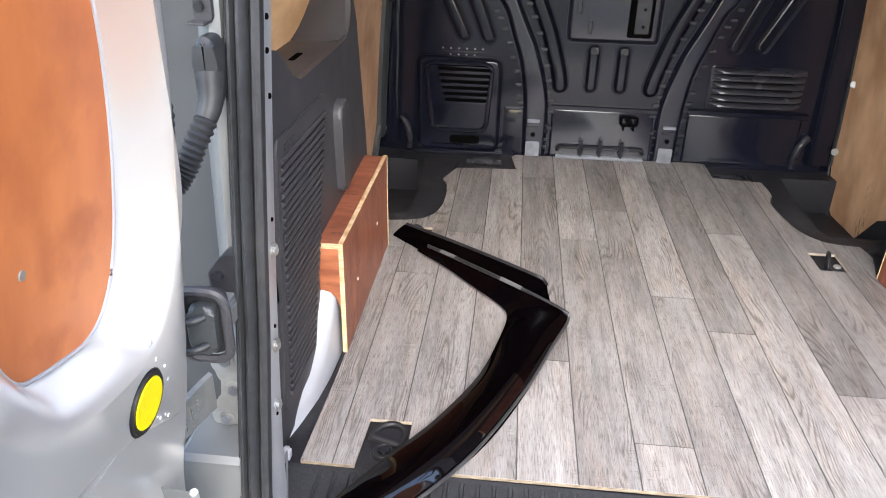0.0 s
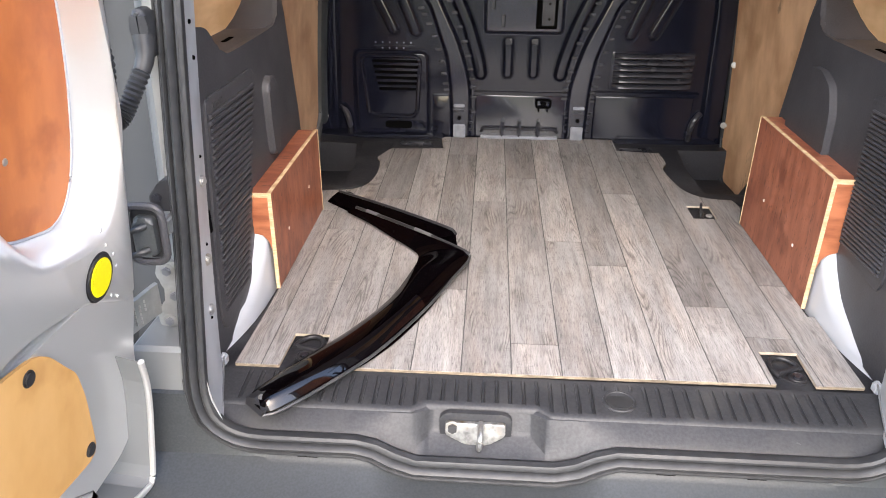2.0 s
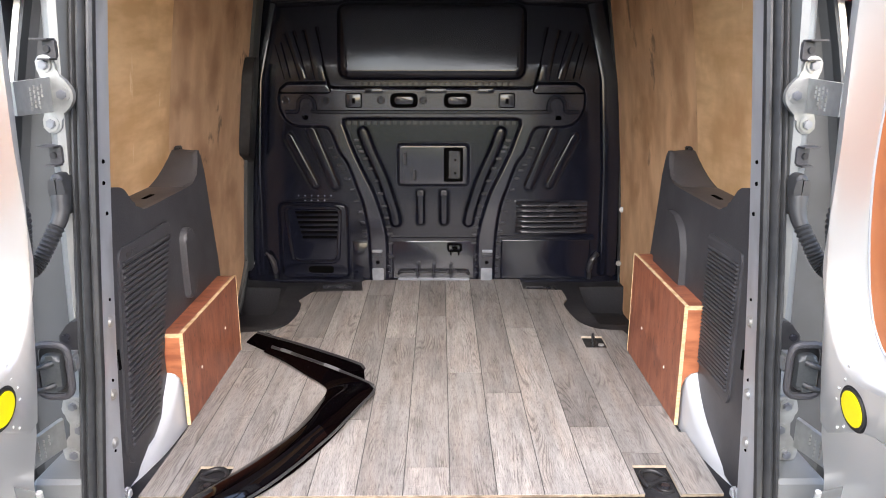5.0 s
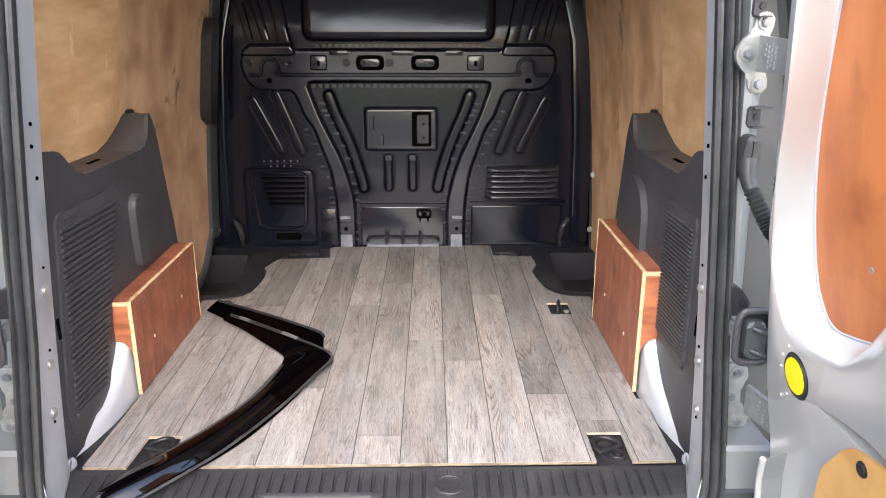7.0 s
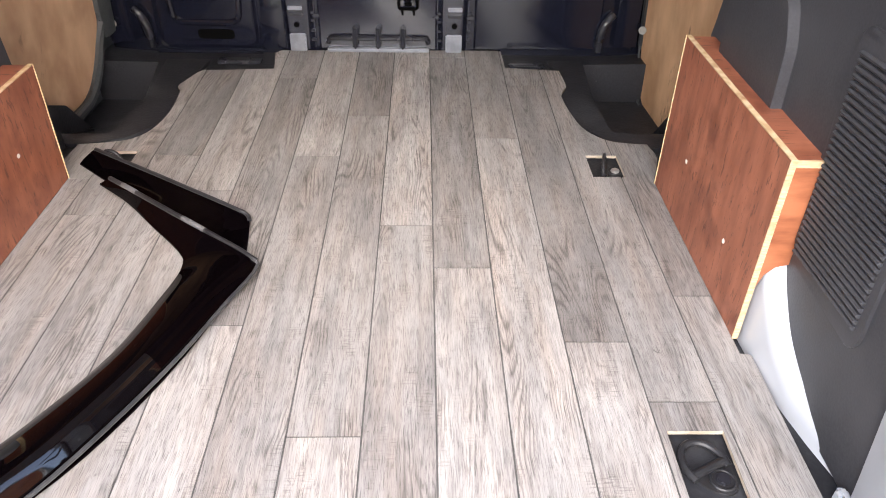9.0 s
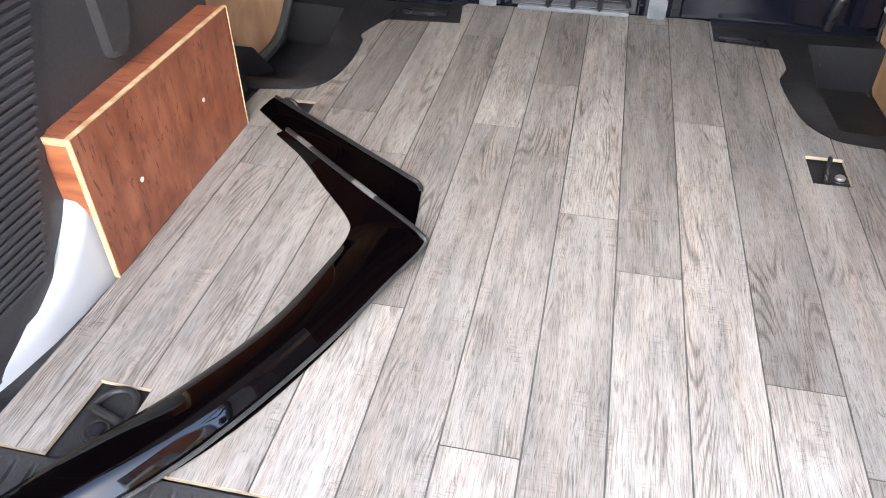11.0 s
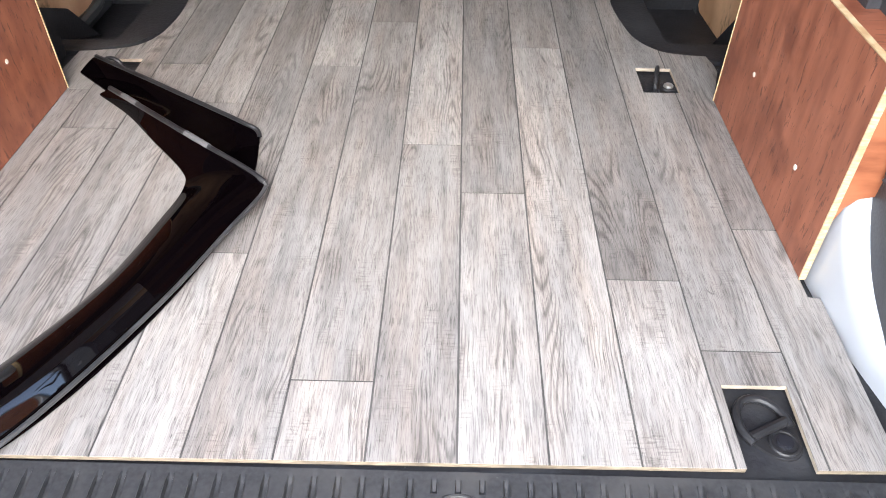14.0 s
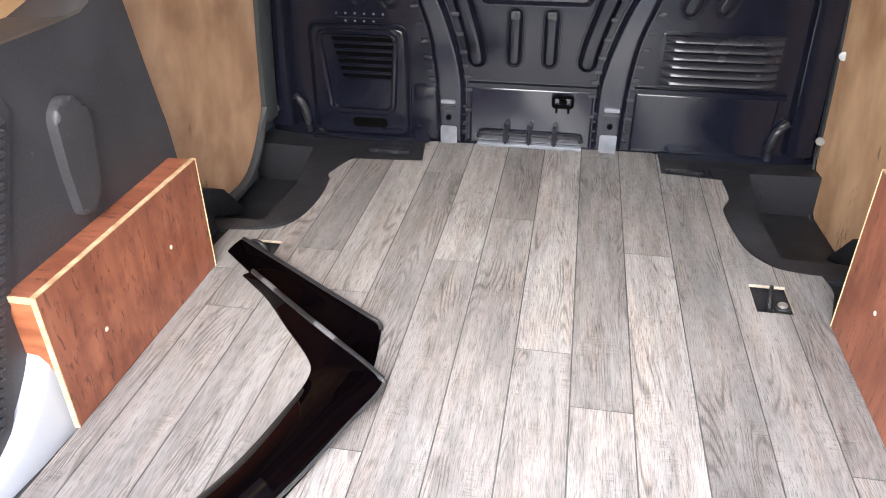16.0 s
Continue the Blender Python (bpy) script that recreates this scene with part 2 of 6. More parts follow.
M_BOXPLY = mat("red_phenolic_ply", (0.20, 0.064, 0.034), (0.36, 0.130, 0.072), 0.4, scale=7, stretch=(1, 5, 1.1), bump=0.08, detail=9, stain=(0.17, 0.052, 0.028), stain_scale=14, lo=0.3, hi=0.7, scuff=((0.085, 0.030, 0.018), 24, (1, 6, 1.3), 0.575))
M_BOXEND = mat("red_ply_end", (0.22, 0.068, 0.03), (0.42, 0.145, 0.065), 0.5, scale=12, stretch=(1, 1, 4), bump=0.15, detail=9)
M_DOORPLY = mat("orange_varnished_ply", (0.44, 0.125, 0.034), (0.58, 0.19, 0.058), 0.38, scale=5, stretch=(1, 3, 0.9), detail=9, bump=0.06, stain=(0.36, 0.095, 0.026), stain_scale=11, scuff=((0.70, 0.36, 0.16), 9, (1, 1, 0.35), 0.69))
M_DOORPLY2 = mat("tan_hardboard", (0.56, 0.30, 0.09), (0.66, 0.38, 0.14), 0.5, scale=6, stretch=(1, 2, 1), detail=9, bump=0.06, stain=(0.48, 0.24, 0.07), stain_scale=9)
M_GLOSS = mat("smoked_gloss_acrylic", (0.0012, 0.0007, 0.001), None, 0.03, spec=0.07, rvar=0.012)
# Much glossier than the visor, only to give its rim a bright highlight.
M_GLOSSBAND = mat("acrylic_highlight_strip", (0.002, 0.0015, 0.002), None, 0.04, spec=0.6, rvar=0.02)
M_GLOSSEDGE = mat("worn_acrylic_edge", (0.025, 0.026, 0.028), (0.05, 0.05, 0.052), 0.35)
M_TAPE = mat("grey_tape", (0.09, 0.09, 0.095), (0.12, 0.12, 0.125), 0.5)
M_STEEL = mat("zinc_steel", (0.40, 0.40, 0.40), (0.58, 0.58, 0.57), 0.36, 0.75, scale=40, bump=0.1, stain=(0.42, 0.39, 0.34), stain_scale=20)
M_ZINC = mat("dull_blue_zinc", (0.17, 0.18, 0.205), (0.24, 0.25, 0.28), 0.34, 0.6, scale=30, bump=0.05)
M_WORNSTEEL = mat("worn_grey_steel", (0.22, 0.22, 0.215), (0.44, 0.44, 0.43), 0.38, 0.8, scale=90, bump=0.3, detail=8, stain=(0.17, 0.13, 0.09), stain_scale=45)
M_HINGE = mat("painted_hinge_steel", (0.255, 0.262, 0.258), (0.305, 0.312, 0.306), 0.36, 0.45, scale=60, bump=0.08, stain=(0.20, 0.205, 0.19), stain_scale=14)
M_YELLOW = mat("yellow_reflector", (0.85, 0.72, 0.0), (0.90, 0.78, 0.0), 0.35, scale=300)
M_RED = mat("red_lamp_lens", (0.45, 0.01, 0.01), None, 0.15)
M_CLIP = mat("black_clip_plastic", (0.014, 0.014, 0.016), (0.022, 0.022, 0.024), 0.42, spec=0.35, scale=40)
M_PALE = mat("bare_filler", (0.7, 0.62, 0.55), None, 0.7)
M_ASPHALT = mat("worn_asphalt", (0.07, 0.07, 0.072), (0.11, 0.11, 0.11), 0.85, scale=120, bump=0.6, stain=(0.09, 0.10, 0.07), stain_scale=1.5)
M_HATCHEDGE = mat("raw_hatch_edge", (0.34, 0.28, 0.21), (0.50, 0.43, 0.34), 0.8, scale=60, stretch=(1, 1, 6), bump=0.3)
M_HEDGE = mat("distant_hedge_green", (0.035, 0.055, 0.022), (0.085, 0.11, 0.05), 0.9, scale=2.5, detail=8, bump=0.5, stain=(0.05, 0.045, 0.035), stain_scale=0.6)
M_GRASS = mat("mown_grass_green", (0.055, 0.095, 0.022), (0.105, 0.150, 0.042), 0.9, scale=9, detail=8, bump=0.6, stain=(0.10, 0.11, 0.045), stain_scale=0.8)
M_FARSTRIP = mat("pale_reflected_strip", (0.36, 0.355, 0.34), (0.46, 0.455, 0.44), 0.85, scale=6, detail=7, bump=0.3, stain=(0.30, 0.295, 0.28), stain_scale=0.7)
M_LEAF = mat("yellow_green_leaf", (0.18, 0.28, 0.03), (0.35, 0.38, 0.05), 0.5, scale=30)


# ---- builders ----
def part(name, bm, material, parent=None, label="", smooth=False):
    bmesh.ops.recalc_face_normals(bm, faces=bm.faces[:])
    me = bpy.data.meshes.new(name)
    bm.to_mesh(me)
    bm.free()
    me.materials.append(material)
    if smooth:
        for p in me.polygons:
            p.use_smooth = True
        me.set_sharp_from_angle(angle=radians(35))
    ob = new(name, me)
    if parent:
        ob.parent = parent
        if parent.type == "EMPTY":
            ob.matrix_parent_inverse = Matrix.Translation(parent.location).inverted()
    if label:
        tagged(ob, label)
    return ob


def thing(name, at, label, category, group="", kind=""):
    ob = new(name)
    ob.empty_display_size = 0.05
    ob.location = at
    return tagged(ob, label, category, group, kind)


def poly(pts, to3, d0, d1, bevel=0.0, seg=2):
    """A flat outline, given thickness between d0 and d1; to3(a, b, d) places it."""
    bm = bmesh.new()
    lo = [bm.verts.new(to3(a, b, d0)) for a, b in pts]
    hi = [bm.verts.new(to3(a, b, d1)) for a, b in pts]
    bm.faces.new(lo)
    top = bm.faces.new(hi)
    n = len(pts)
    for i in range(n):
        bm.faces.new((lo[i], lo[(i + 1) % n], hi[(i + 1) % n], hi[i]))
    if bevel:
        bmesh.ops.bevel(bm, geom=list(top.edges), offset=bevel, segments=seg, affect="EDGES", profile=0.6)
    return bm


def XZ(a, b, d):
    return (a, d, b)


def XY(a, b, d):
    return (a, b, d)


def YZ(a, b, d):
    return (d, a, b)


def box(x0, x1, y0, y1, z0, z1, bevel=0.0, seg=2):
    bm = bmesh.new()
    bmesh.ops.create_cube(bm, size=1, matrix=Matrix.Translation(((x0 + x1) / 2, (y0 + y1) / 2, (z0 + z1) / 2)) @ Matrix.Diagonal((abs(x1 - x0), abs(y1 - y0), abs(z1 - z0), 1)))
    if bevel:
        bmesh.ops.bevel(bm, geom=bm.edges[:], offset=bevel, segments=seg, affect="EDGES")
    return bm


def rounded(pts, r, n=5):
    """The outline with its corners rounded; r is one radius or one for each corner."""
    out, k = [], len(pts)
    for i, p in enumerate(pts):
        p, a, b = Vector(p), Vector(pts[i - 1]), Vector(pts[(i + 1) % k])
        rad = r[i] if isinstance(r, (list, tuple)) else r
        rad = min(rad, (a - p).length * 0.49, (b - p).length * 0.49)
        s, e = p + (a - p).normalized() * rad, p + (b - p).normalized() * rad
        for j in range(n + 1):
            t = j / n
            out.append(tuple((1 - t) ** 2 * s + 2 * t * (1 - t) * p + t * t * e))
    return out


def rect(a0, a1, b0, b1, r=0.01, n=4):
    return rounded([(a0, b0), (a1, b0), (a1, b1), (a0, b1)], r, n)


def smooth_line(pts, per=6):
    """Catmull-Rom through the points."""
    P = [Vector(p) for p in pts]
    P = [2 * P[0] - P[1]] + P + [2 * P[-1] - P[-2]]
    out = []
    for i in range(1, len(P) - 2):
        for j in range(per):
            t = j / per
            a, b, c, d = P[i - 1:i + 3]
            out.append(0.5 * ((2 * b) + (c - a) * t + (2 * a - 5 * b + 4 * c - d) * t * t + (3 * b - a - 3 * c + d) * t ** 3))
    out.append(P[-2])
    return out


def tube(pts, r, seg=10, closed=False):
    """A round bar along points; r is one radius or one for each point."""
    bm = bmesh.new()
    P = [Vector(p) for p in pts]
    rings, up = [], Vector((0.13, 0.31, 0.94))
    n = len(P)
    for i, p in enumerate(P):
        t = (P[(i + 1) % n] - P[i - 1]) if closed else (P[min(i + 1, n - 1)] - P[max(i - 1, 0)])
        t.normalize()
        a = t.cross(up).normalized()
        b = t.cross(a)
        rad = r[i] if isinstance(r, (list, tuple)) else r
        rings.append([bm.verts.new(p + rad * (math.cos(2 * math.pi * k / seg) * a + math.sin(2 * math.pi * k / seg) * b)) for k in range(seg)])
    for i in range(n if closed else n - 1):
        A, B = rings[i], rings[(i + 1) % n]
        for k in range(seg):
            bm.faces.new((A[k], A[(k + 1) % seg], B[(k + 1) % seg], B[k]))
    if not closed:
        bm.faces.new(rings[0])
        bm.faces.new(rings[-1])
    return bm


def disc(c, axis, r, h, seg=20, bevel=0.0, r2=None):
    """A short cylinder from c along axis."""
    bm = bmesh.new()
    q = Vector(axis).normalized().to_track_quat("Z", "Y").to_matrix().to_4x4()
    bmesh.ops.create_cone(bm, cap_ends=True, segments=seg, radius1=r, radius2=r if r2 is None else r2, depth=h, matrix=Matrix.Translation(c) @ q @ Matrix.Translation((0, 0, h / 2)))
    if bevel:
        far = Vector(c) + Vector(axis).normalized() * h
        ed = [e for e in bm.edges if all(abs((v.co - far).dot(Vector(axis).normalized())) < 1e-5 for v in e.verts)]
        bmesh.ops.bevel(bm, geom=ed, offset=bevel, segments=2, affect="EDGES")
    return bm


def strip(pts, width, depth, y0, flat=0.6, taper=None):
    """A pressed rib along points (x, z), standing proud of the plane y0 towards the rear."""
    bm = bmesh.new()
    P = [Vector((p[0], p[1])) for p in pts]
    half = [(-0.5, 0), (-0.5 * (flat + 0.25), 0.7), (-0.5 * flat, 1)]
    if width > 0.03:
        # a small raised lip and valley run along the pressing
        half = [(-0.5 - 0.009 / width, 0), (-0.5 - 0.007 / width, 0.0035 / depth), (-0.5 - 0.004 / width, 0.0035 / depth), (-0.5 - 0.002 / width, -0.05), (-0.5 + 0.003 / width, 0.75), (-0.5 + 0.006 / width, 0.95), (-0.5 + 0.012 / width, 1)]
    prof = half + [(-a, d) for a, d in half[::-1]]
    rings = []
    n = len(P)
    for i, p in enumerate(P):
        t = (P[min(i + 1, n - 1)] - P[max(i - 1, 0)]).normalized()
        nn = Vector((t.y, -t.x))
        w = width if taper is None else width + (taper - width) * i / (n - 1)
        rings.append([bm.verts.new((p.x + nn.x * a * w, y0 - d * depth, p.y + nn.y * a * w)) for a, d in prof])
    for A, B in zip(rings, rings[1:]):
        for k in range(len(prof) - 1):
            bm.faces.new((A[k], A[k + 1], B[k + 1], B[k]))
    bm.faces.new(rings[0])
    bm.faces.new(rings[-1])
    return bm


def capsule(p, q, w, y0, depth):
    """A rounded pressed rib from p to q, (x, z)."""
    p, q = Vector(p), Vector(q)
    t = (q - p).normalized()
    nn = Vector((-t.y, t.x))

    def outline(o):
        r, out = w / 2 + o, []
        for k in range(9):
            a = math.pi * k / 8
            out.append(tuple(q + r * (math.cos(a) * nn + math.sin(a) * t)))
        for k in range(9):
            a = math.pi * k / 8
            out.append(tuple(p - r * (math.cos(a) * nn + math.sin(a) * t)))
        return out
    return pressed(outline, y0, depth)


def pressed(outline, y0, depth):
    """A pressing with a lip and valley round its foot; outline(o) gives it grown by o."""
    prof = [(0.012, -0.002), (0.010, 0.0040), (0.007, 0.0040), (0.004, 0.0), (-0.004, depth * 0.8), (-0.0065, depth * 0.97), (-0.010, depth)]
    return loft([[(a, y0 - d, b) for a, b in outline(o)] for o, d in prof])


def grown(pts, o):
    """The outline moved outwards by o."""
    n, out = len(pts), []
    area = sum(pts[i - 1][0] * pts[i][1] - pts[i][0] * pts[i - 1][1] for i in range(n))
    for i in range(n):
        a, p, b = Vector(pts[i - 1]), Vector(pts[i]), Vector(pts[(i + 1) % n])
        d, e = (p - a).normalized(), (b - p).normalized()
        m = Vector((d.y + e.y, -d.x - e.x))
        m = m / max(m.length_squared / 2, 0.35)
        out.append(tuple(p + m * (o if area > 0 else -o)))
    return out


def pressed_path(line, w, y0, depth):
    """A pressed rib with round ends along points (x, z)."""
    P = [Vector((p[0], p[1])) for p in line]
    T = [(P[min(i + 1, len(P) - 1)] - P[max(i - 1, 0)]).normalized() for i in range(len(P))]

    def outline(o):
        r = w / 2 + o
        side = [(p + r * Vector((-t.y, t.x)), p - r * Vector((-t.y, t.x))) for p, t in zip(P, T)]
        end = [P[-1] + r * (math.cos(a) * Vector((-T[-1].y, T[-1].x)) + math.sin(a) * T[-1]) for a in np.linspace(0, math.pi, 9)[1:-1]]
        begin = [P[0] - r * (math.cos(a) * Vector((-T[0].y, T[0].x)) + math.sin(a) * T[0]) for a in np.linspace(0, math.pi, 9)[1:-1]]
        return [tuple(q) for q in [s[0] for s in side] + end + [s[1] for s in side[::-1]] + begin]
    return pressed(outline, y0, depth)


def pressed_rect(x0, x1, z0, z1, r, y0, depth):
    return pressed(lambda o: rect(x0 - o, x1 + o, z0 - o, z1 + o, max(r + o, 0.002), 5), y0, depth)


def loft(sections, close=True, caps=True):
    """A skin through rows of points."""
    bm = bmesh.new()
    rows = [[bm.verts.new(p) for p in s] for s in sections]
    n = len(rows[0])
    for A, B in zip(rows, rows[1:]):
        for k in range(n if close else n - 1):
            bm.faces.new((A[k], A[(k + 1) % n], B[(k + 1) % n], B[k]))
    if caps and close:
        bm.faces.new(rows[0])
        bm.faces.new(rows[-1])
    return bm


def clip_poly(pts, x0, x1, y0, y1):
    """The outline cut to a rectangle."""
    def cut(P, inside, meet):
        out = []
        for i, b in enumerate(P):
            a = P[i - 1]
            if inside(b):
                if not inside(a):
                    out.append(meet(a, b))
                out.append(b)
            elif inside(a):
                out.append(meet(a, b))
        return out

    def mx(v):
        return lambda a, b: (v, a[1] + (b[1] - a[1]) * (v - a[0]) / (b[0] - a[0]))

    def my(v):
        return lambda a, b: (a[0] + (b[0] - a[0]) * (v - a[1]) / (b[1] - a[1]), v)
    P = cut(pts, lambda p: p[0] >= x0, mx(x0))
    P = cut(P, lambda p: p[0] <= x1, mx(x1))
    P = cut(P, lambda p: p[1] >= y0, my(y0))
    P = cut(P, lambda p: p[1] <= y1, my(y1))
    out = []
    for p in P:
        if not out or (abs(p[0] - out[-1][0]) + abs(p[1] - out[-1][1])) > 1e-5:
            out.append(p)
    return out if len(out) > 2 else []


SIDES = (("left", -1), ("right", 1))


def half_width(z):
    """Half the clear width of the rear opening at height z."""
    return 0.616 - 0.022 * z * z


def rear_y(z):
    """How far back the rear frame stands at height z."""
    z = max(z, 0)
    return -0.168 + 0.145 * z - 0.022 * max(0.0, 1 - z / 0.3)


def rear_wall_x(z):
    """The same for the rear lining, which stands further in."""
    return 0.796 - 0.02 * z - 0.065 * z * z


def wall_x(z):
    """The front plywood lining's distance from the centre line at height z."""
    return 0.755 - 0.03 * z - 0.06 * z * z


# ---- setting: ground, shell, floor ----
def grid(nx, ny, fn):
    bm = bmesh.new()
    v = [[bm.verts.new(fn(i / nx, j / ny)) for j in range(ny + 1)] for i in range(nx + 1)]
    for i in range(nx):
        for j in range(ny):
            bm.faces.new((v[i][j], v[i + 1][j], v[i + 1][j + 1], v[i][j + 1]))
    return bm


GROUND = -0.62
g = part("ground", grid(8, 8, lambda u, v: (-400 + 800 * u, -400 + 800 * v, GROUND)), M_ASPHALT)
tagged(g, "worn dark asphalt drive under the van", "ground", kind="structure")

lawn = part("lawn", grid(24, 6, lambda u, v: (-60 + 120 * u, -8.5 - 1.2 * math.sin(9 * u) * (1 - v) - 5 * v, GROUND + 0.02)), M_GRASS)
tagged(lawn, "mown green grass beyond the drive", "grass", kind="structure")

# unseen bright strip, added so that the bulkhead belt reflects something pale
road = part("road", grid(12, 4, lambda u, v: (-60 + 120 * u, -13.52 - 12.3 * v, GROUND + 0.012)), M_FARSTRIP)
tagged(road, "unseen pale strip added beyond the grass, for reflections in the bulkhead", "road", kind="structure")

FLOOR = ([(-0.613, -0.034), (-0.524, -0.034), (-0.519, 0.082), (-0.444, 0.082), (-0.444, -0.034), (0.450, -0.027), (0.450, 0.085), (0.528, 0.085), (0.526, -0.027), (0.617, -0.025),
          (0.6195, 0.232), (0.6035, 0.234), (0.6035, 0.74), (0.640, 0.86), (0.630, 0.915)]
         + [tuple(p) for p in smooth_line([(0.60, 0.917), (0.545, 0.932), (0.502, 0.985), (0.484, 1.06), (0.474, 1.16), (0.480, 1.20), (0.496, 1.24), (0.496, 1.30)], 4)]
         + [(0.493, 1.345), (0.346, 1.362), (0.345, 1.485), (0.325, 1.492), (-0.285, 1.475), (-0.298, 1.455), (-0.283, 1.338), (-0.470, 1.322)]
         + [tuple(p) for p in smooth_line([(-0.480, 1.31), (-0.500, 1.25), (-0.508, 1.215), (-0.494, 1.18), (-0.487, 1.07), (-0.500, 0.975), (-0.530, 0.925), (-0.575, 0.905)], 4)]
         + [(-0.640, 0.895), (-0.645, 0.80), (-0.612, 0.75), (-0.603, 0.70), (-0.605, 0.55), (-0.603, 0.42), (-0.606, 0.30), (-0.606, 0.20)])
HATCH = {"far_right": (0.479, 0.548, 0.766, 0.862), "far_left": (-0.566, -0.500, 0.768, 0.866)}


def pieces(x0, x1, y0, y1):
    """A plank's rectangle without the lashing hatches."""
    todo = [(x0, x1, y0, y1)]
    for a0, a1, b0, b1 in HATCH.values():
        nxt = []
        for p0, p1, q0, q1 in todo:
            if p1 <= a0 or p0 >= a1 or q1 <= b0 or q0 >= b1:
                nxt.append((p0, p1, q0, q1))
                continue
            if q0 < b0:
                nxt.append((p0, p1, q0, b0))
            if q1 > b1:
                nxt.append((p0, p1, b1, q1))
            lo, hi = max(q0, b0), min(q1, b1)
            if p0 < a0:
                nxt.append((p0, a0, lo, hi))
            if p1 > a1:
                nxt.append((a1, p1, lo, hi))
        todo = nxt
    return todo


JOINTS = {-8: [0.743], -7: [0.612], -6: [0.848], -5: [0.703], -4: [0.298, 1.275], -3: [0.850], -2: [0.077, 1.052], -1: [0.580], 0: [0.448, 1.434], 1: [0.940], 2: [0.260, 1.243], 3: [0.137], 4: [0.372], 5: []}

# how light each board is, from the rear end forward
TONES = {-8: [1.0, 0.9], -7: [1.02, 0.95], -6: [1.05, 0.76], -5: [1.04, 1.12], -4: [1.10, 0.88, 0.86], -3: [0.93, 1.20], -2: [1.18, 0.94, 0.82], -1: [0.99, 1.16], 0: [1.16, 0.80, 0.92], 1: [1.08, 0.82], 2: [1.22, 0.80, 0.88], 3: [0.92, 1.02], 4: [1.06, 0.82], 5: [1.0]}


def seam(k):
    return 0.139 + 0.0999 * k


base_bm = bmesh.new()
for x0, x1, y0, y1 in pieces(-0.7, 0.7, -0.1, 1.6):
    P = clip_poly(FLOOR, x0, x1, y0, y1)
    if P:
        sub = poly(P, XY, -0.0075, -0.0012)
        tmp = bpy.data.meshes.new("tmp")
        sub.to_mesh(tmp)
        base_bm.from_mesh(tmp)
        sub.free()
        bpy.data.meshes.remove(tmp)
floor = part("floor", base_bm, M_FLOOREDGE)
floor.data.materials.append(M_GAP)
floor.data.materials.append(M_HATCHEDGE)
for p in floor.data.polygons:
    p.material_index = 1 if p.normal.z > 0.5 else 2 if (0.3 < p.center.y < 0.9 and abs(p.center.x) < 0.58) or (-0.02 < p.center.y < 0.10 and abs(p.center.x) < 0.535) else 0
tagged(floor, "grey limed-oak vinyl planks on plywood cargo floor", "floor", kind="structure")

# unseen hedge added far behind the van, closing the view out of the rear
hedge = part("backdrop", grid(60, 10, lambda u, v: (30 * math.sin(2.6 * (u - 0.5)), -26 * math.cos(2.6 * (u - 0.5)) - 0.4 * v + 0.25 * math.sin(61 * u) * math.sin(7 * v + 13 * u), GROUND + (1.3 + 0.3 * math.sin(23 * u) + 0.2 * math.sin(57 * u)) * v)), M_HEDGE)
tagged(hedge, "unseen plain dark green hedge added far behind the van", "backdrop", kind="structure")

# steel pan with rubber mat under and beside the boards, with a sunken well in each front corner
PAN = [(-0.80, -0.10), (0.80, -0.10), (0.80, 0.978), (0.565, 0.978), (0.557, 1.18), (0.572, 1.43), (0.80, 1.43), (0.80, 1.62), (-0.80, 1.62), (-0.80, 1.413), (-0.612, 1.413), (-0.58, 1.16), (-0.58, 0.955), (-0.80, 0.955)]
pan = part("floor_pan", poly(PAN, XY, -0.17, -0.0135, 0.005, 2), M_MAT, smooth=True)
tagged(pan, "black rubber-covered steel pan under the floor boards", "floor", kind="structure")

for side, s in SIDES:
    lip = thing("step_well", (s * 0.62, 1.2, -0.0135), "sunken black corner well with a raised rubber lip", "step well", "front corner wells")
    wx, yn, yf = (0.562, 0.976, 1.43) if s > 0 else (0.582, 0.953, 1.413)
    out = [(s * 0.47, yf), (s * (wx + 0.012), yf), (s * (wx - 0.008), 1.18), (s * wx, yn), (s * 0.75, yn), (s * 0.75, 0.93), (s * 0.655, 0.90), (s * 0.60, 0.915), (s * 0.545, 0.94), (s * 0.50, 1.0), (s * 0.485, 1.07), (s * 0.475, 1.17), (s * 0.498, 1.24)]
    part("lip_mat", poly(rounded(out, 0.012, 3), XY, -0.0135, -0.004, 0.003), M_MAT, lip, smooth=True)
    part("well_floor", box(s * (wx - 0.01), s * 0.80, yn - 0.01, yf + 0.01, -0.17, -0.128), M_MAT, lip)
    part("well_rib", box(s * 0.62, s * 0.74, yn + 0.10, yn + 0.12, -0.128, -0.118, 0.004), M_MAT, lip)
    # black cover at the foot of the lining
    part("corner_cover", poly(rounded([(0.745, -0.012), (0.95, -0.012), (1.16, -0.10), (1.05, 0.02), (0.95, 0.066), (0.85, 0.10), (0.76, 0.10)], 0.01, 3), YZ, s * 0.765, s * 0.722, 0.008), M_MAT, lip, smooth=True)
    part("corner_block", poly([(0.745, -0.012), (0.90, -0.012), (0.90, 0.03), (0.83, 0.085), (0.76, 0.09)], YZ, s * 0.76, s * 0.668, 0.012), M_MAT, lip, smooth=True)


def zb(x):
    t = max(0.0, min(1.0, (0.235 - abs(x + 0.105)) / 0.11))
    return -0.044 - 0.042 * t * t * (3 - 2 * t)


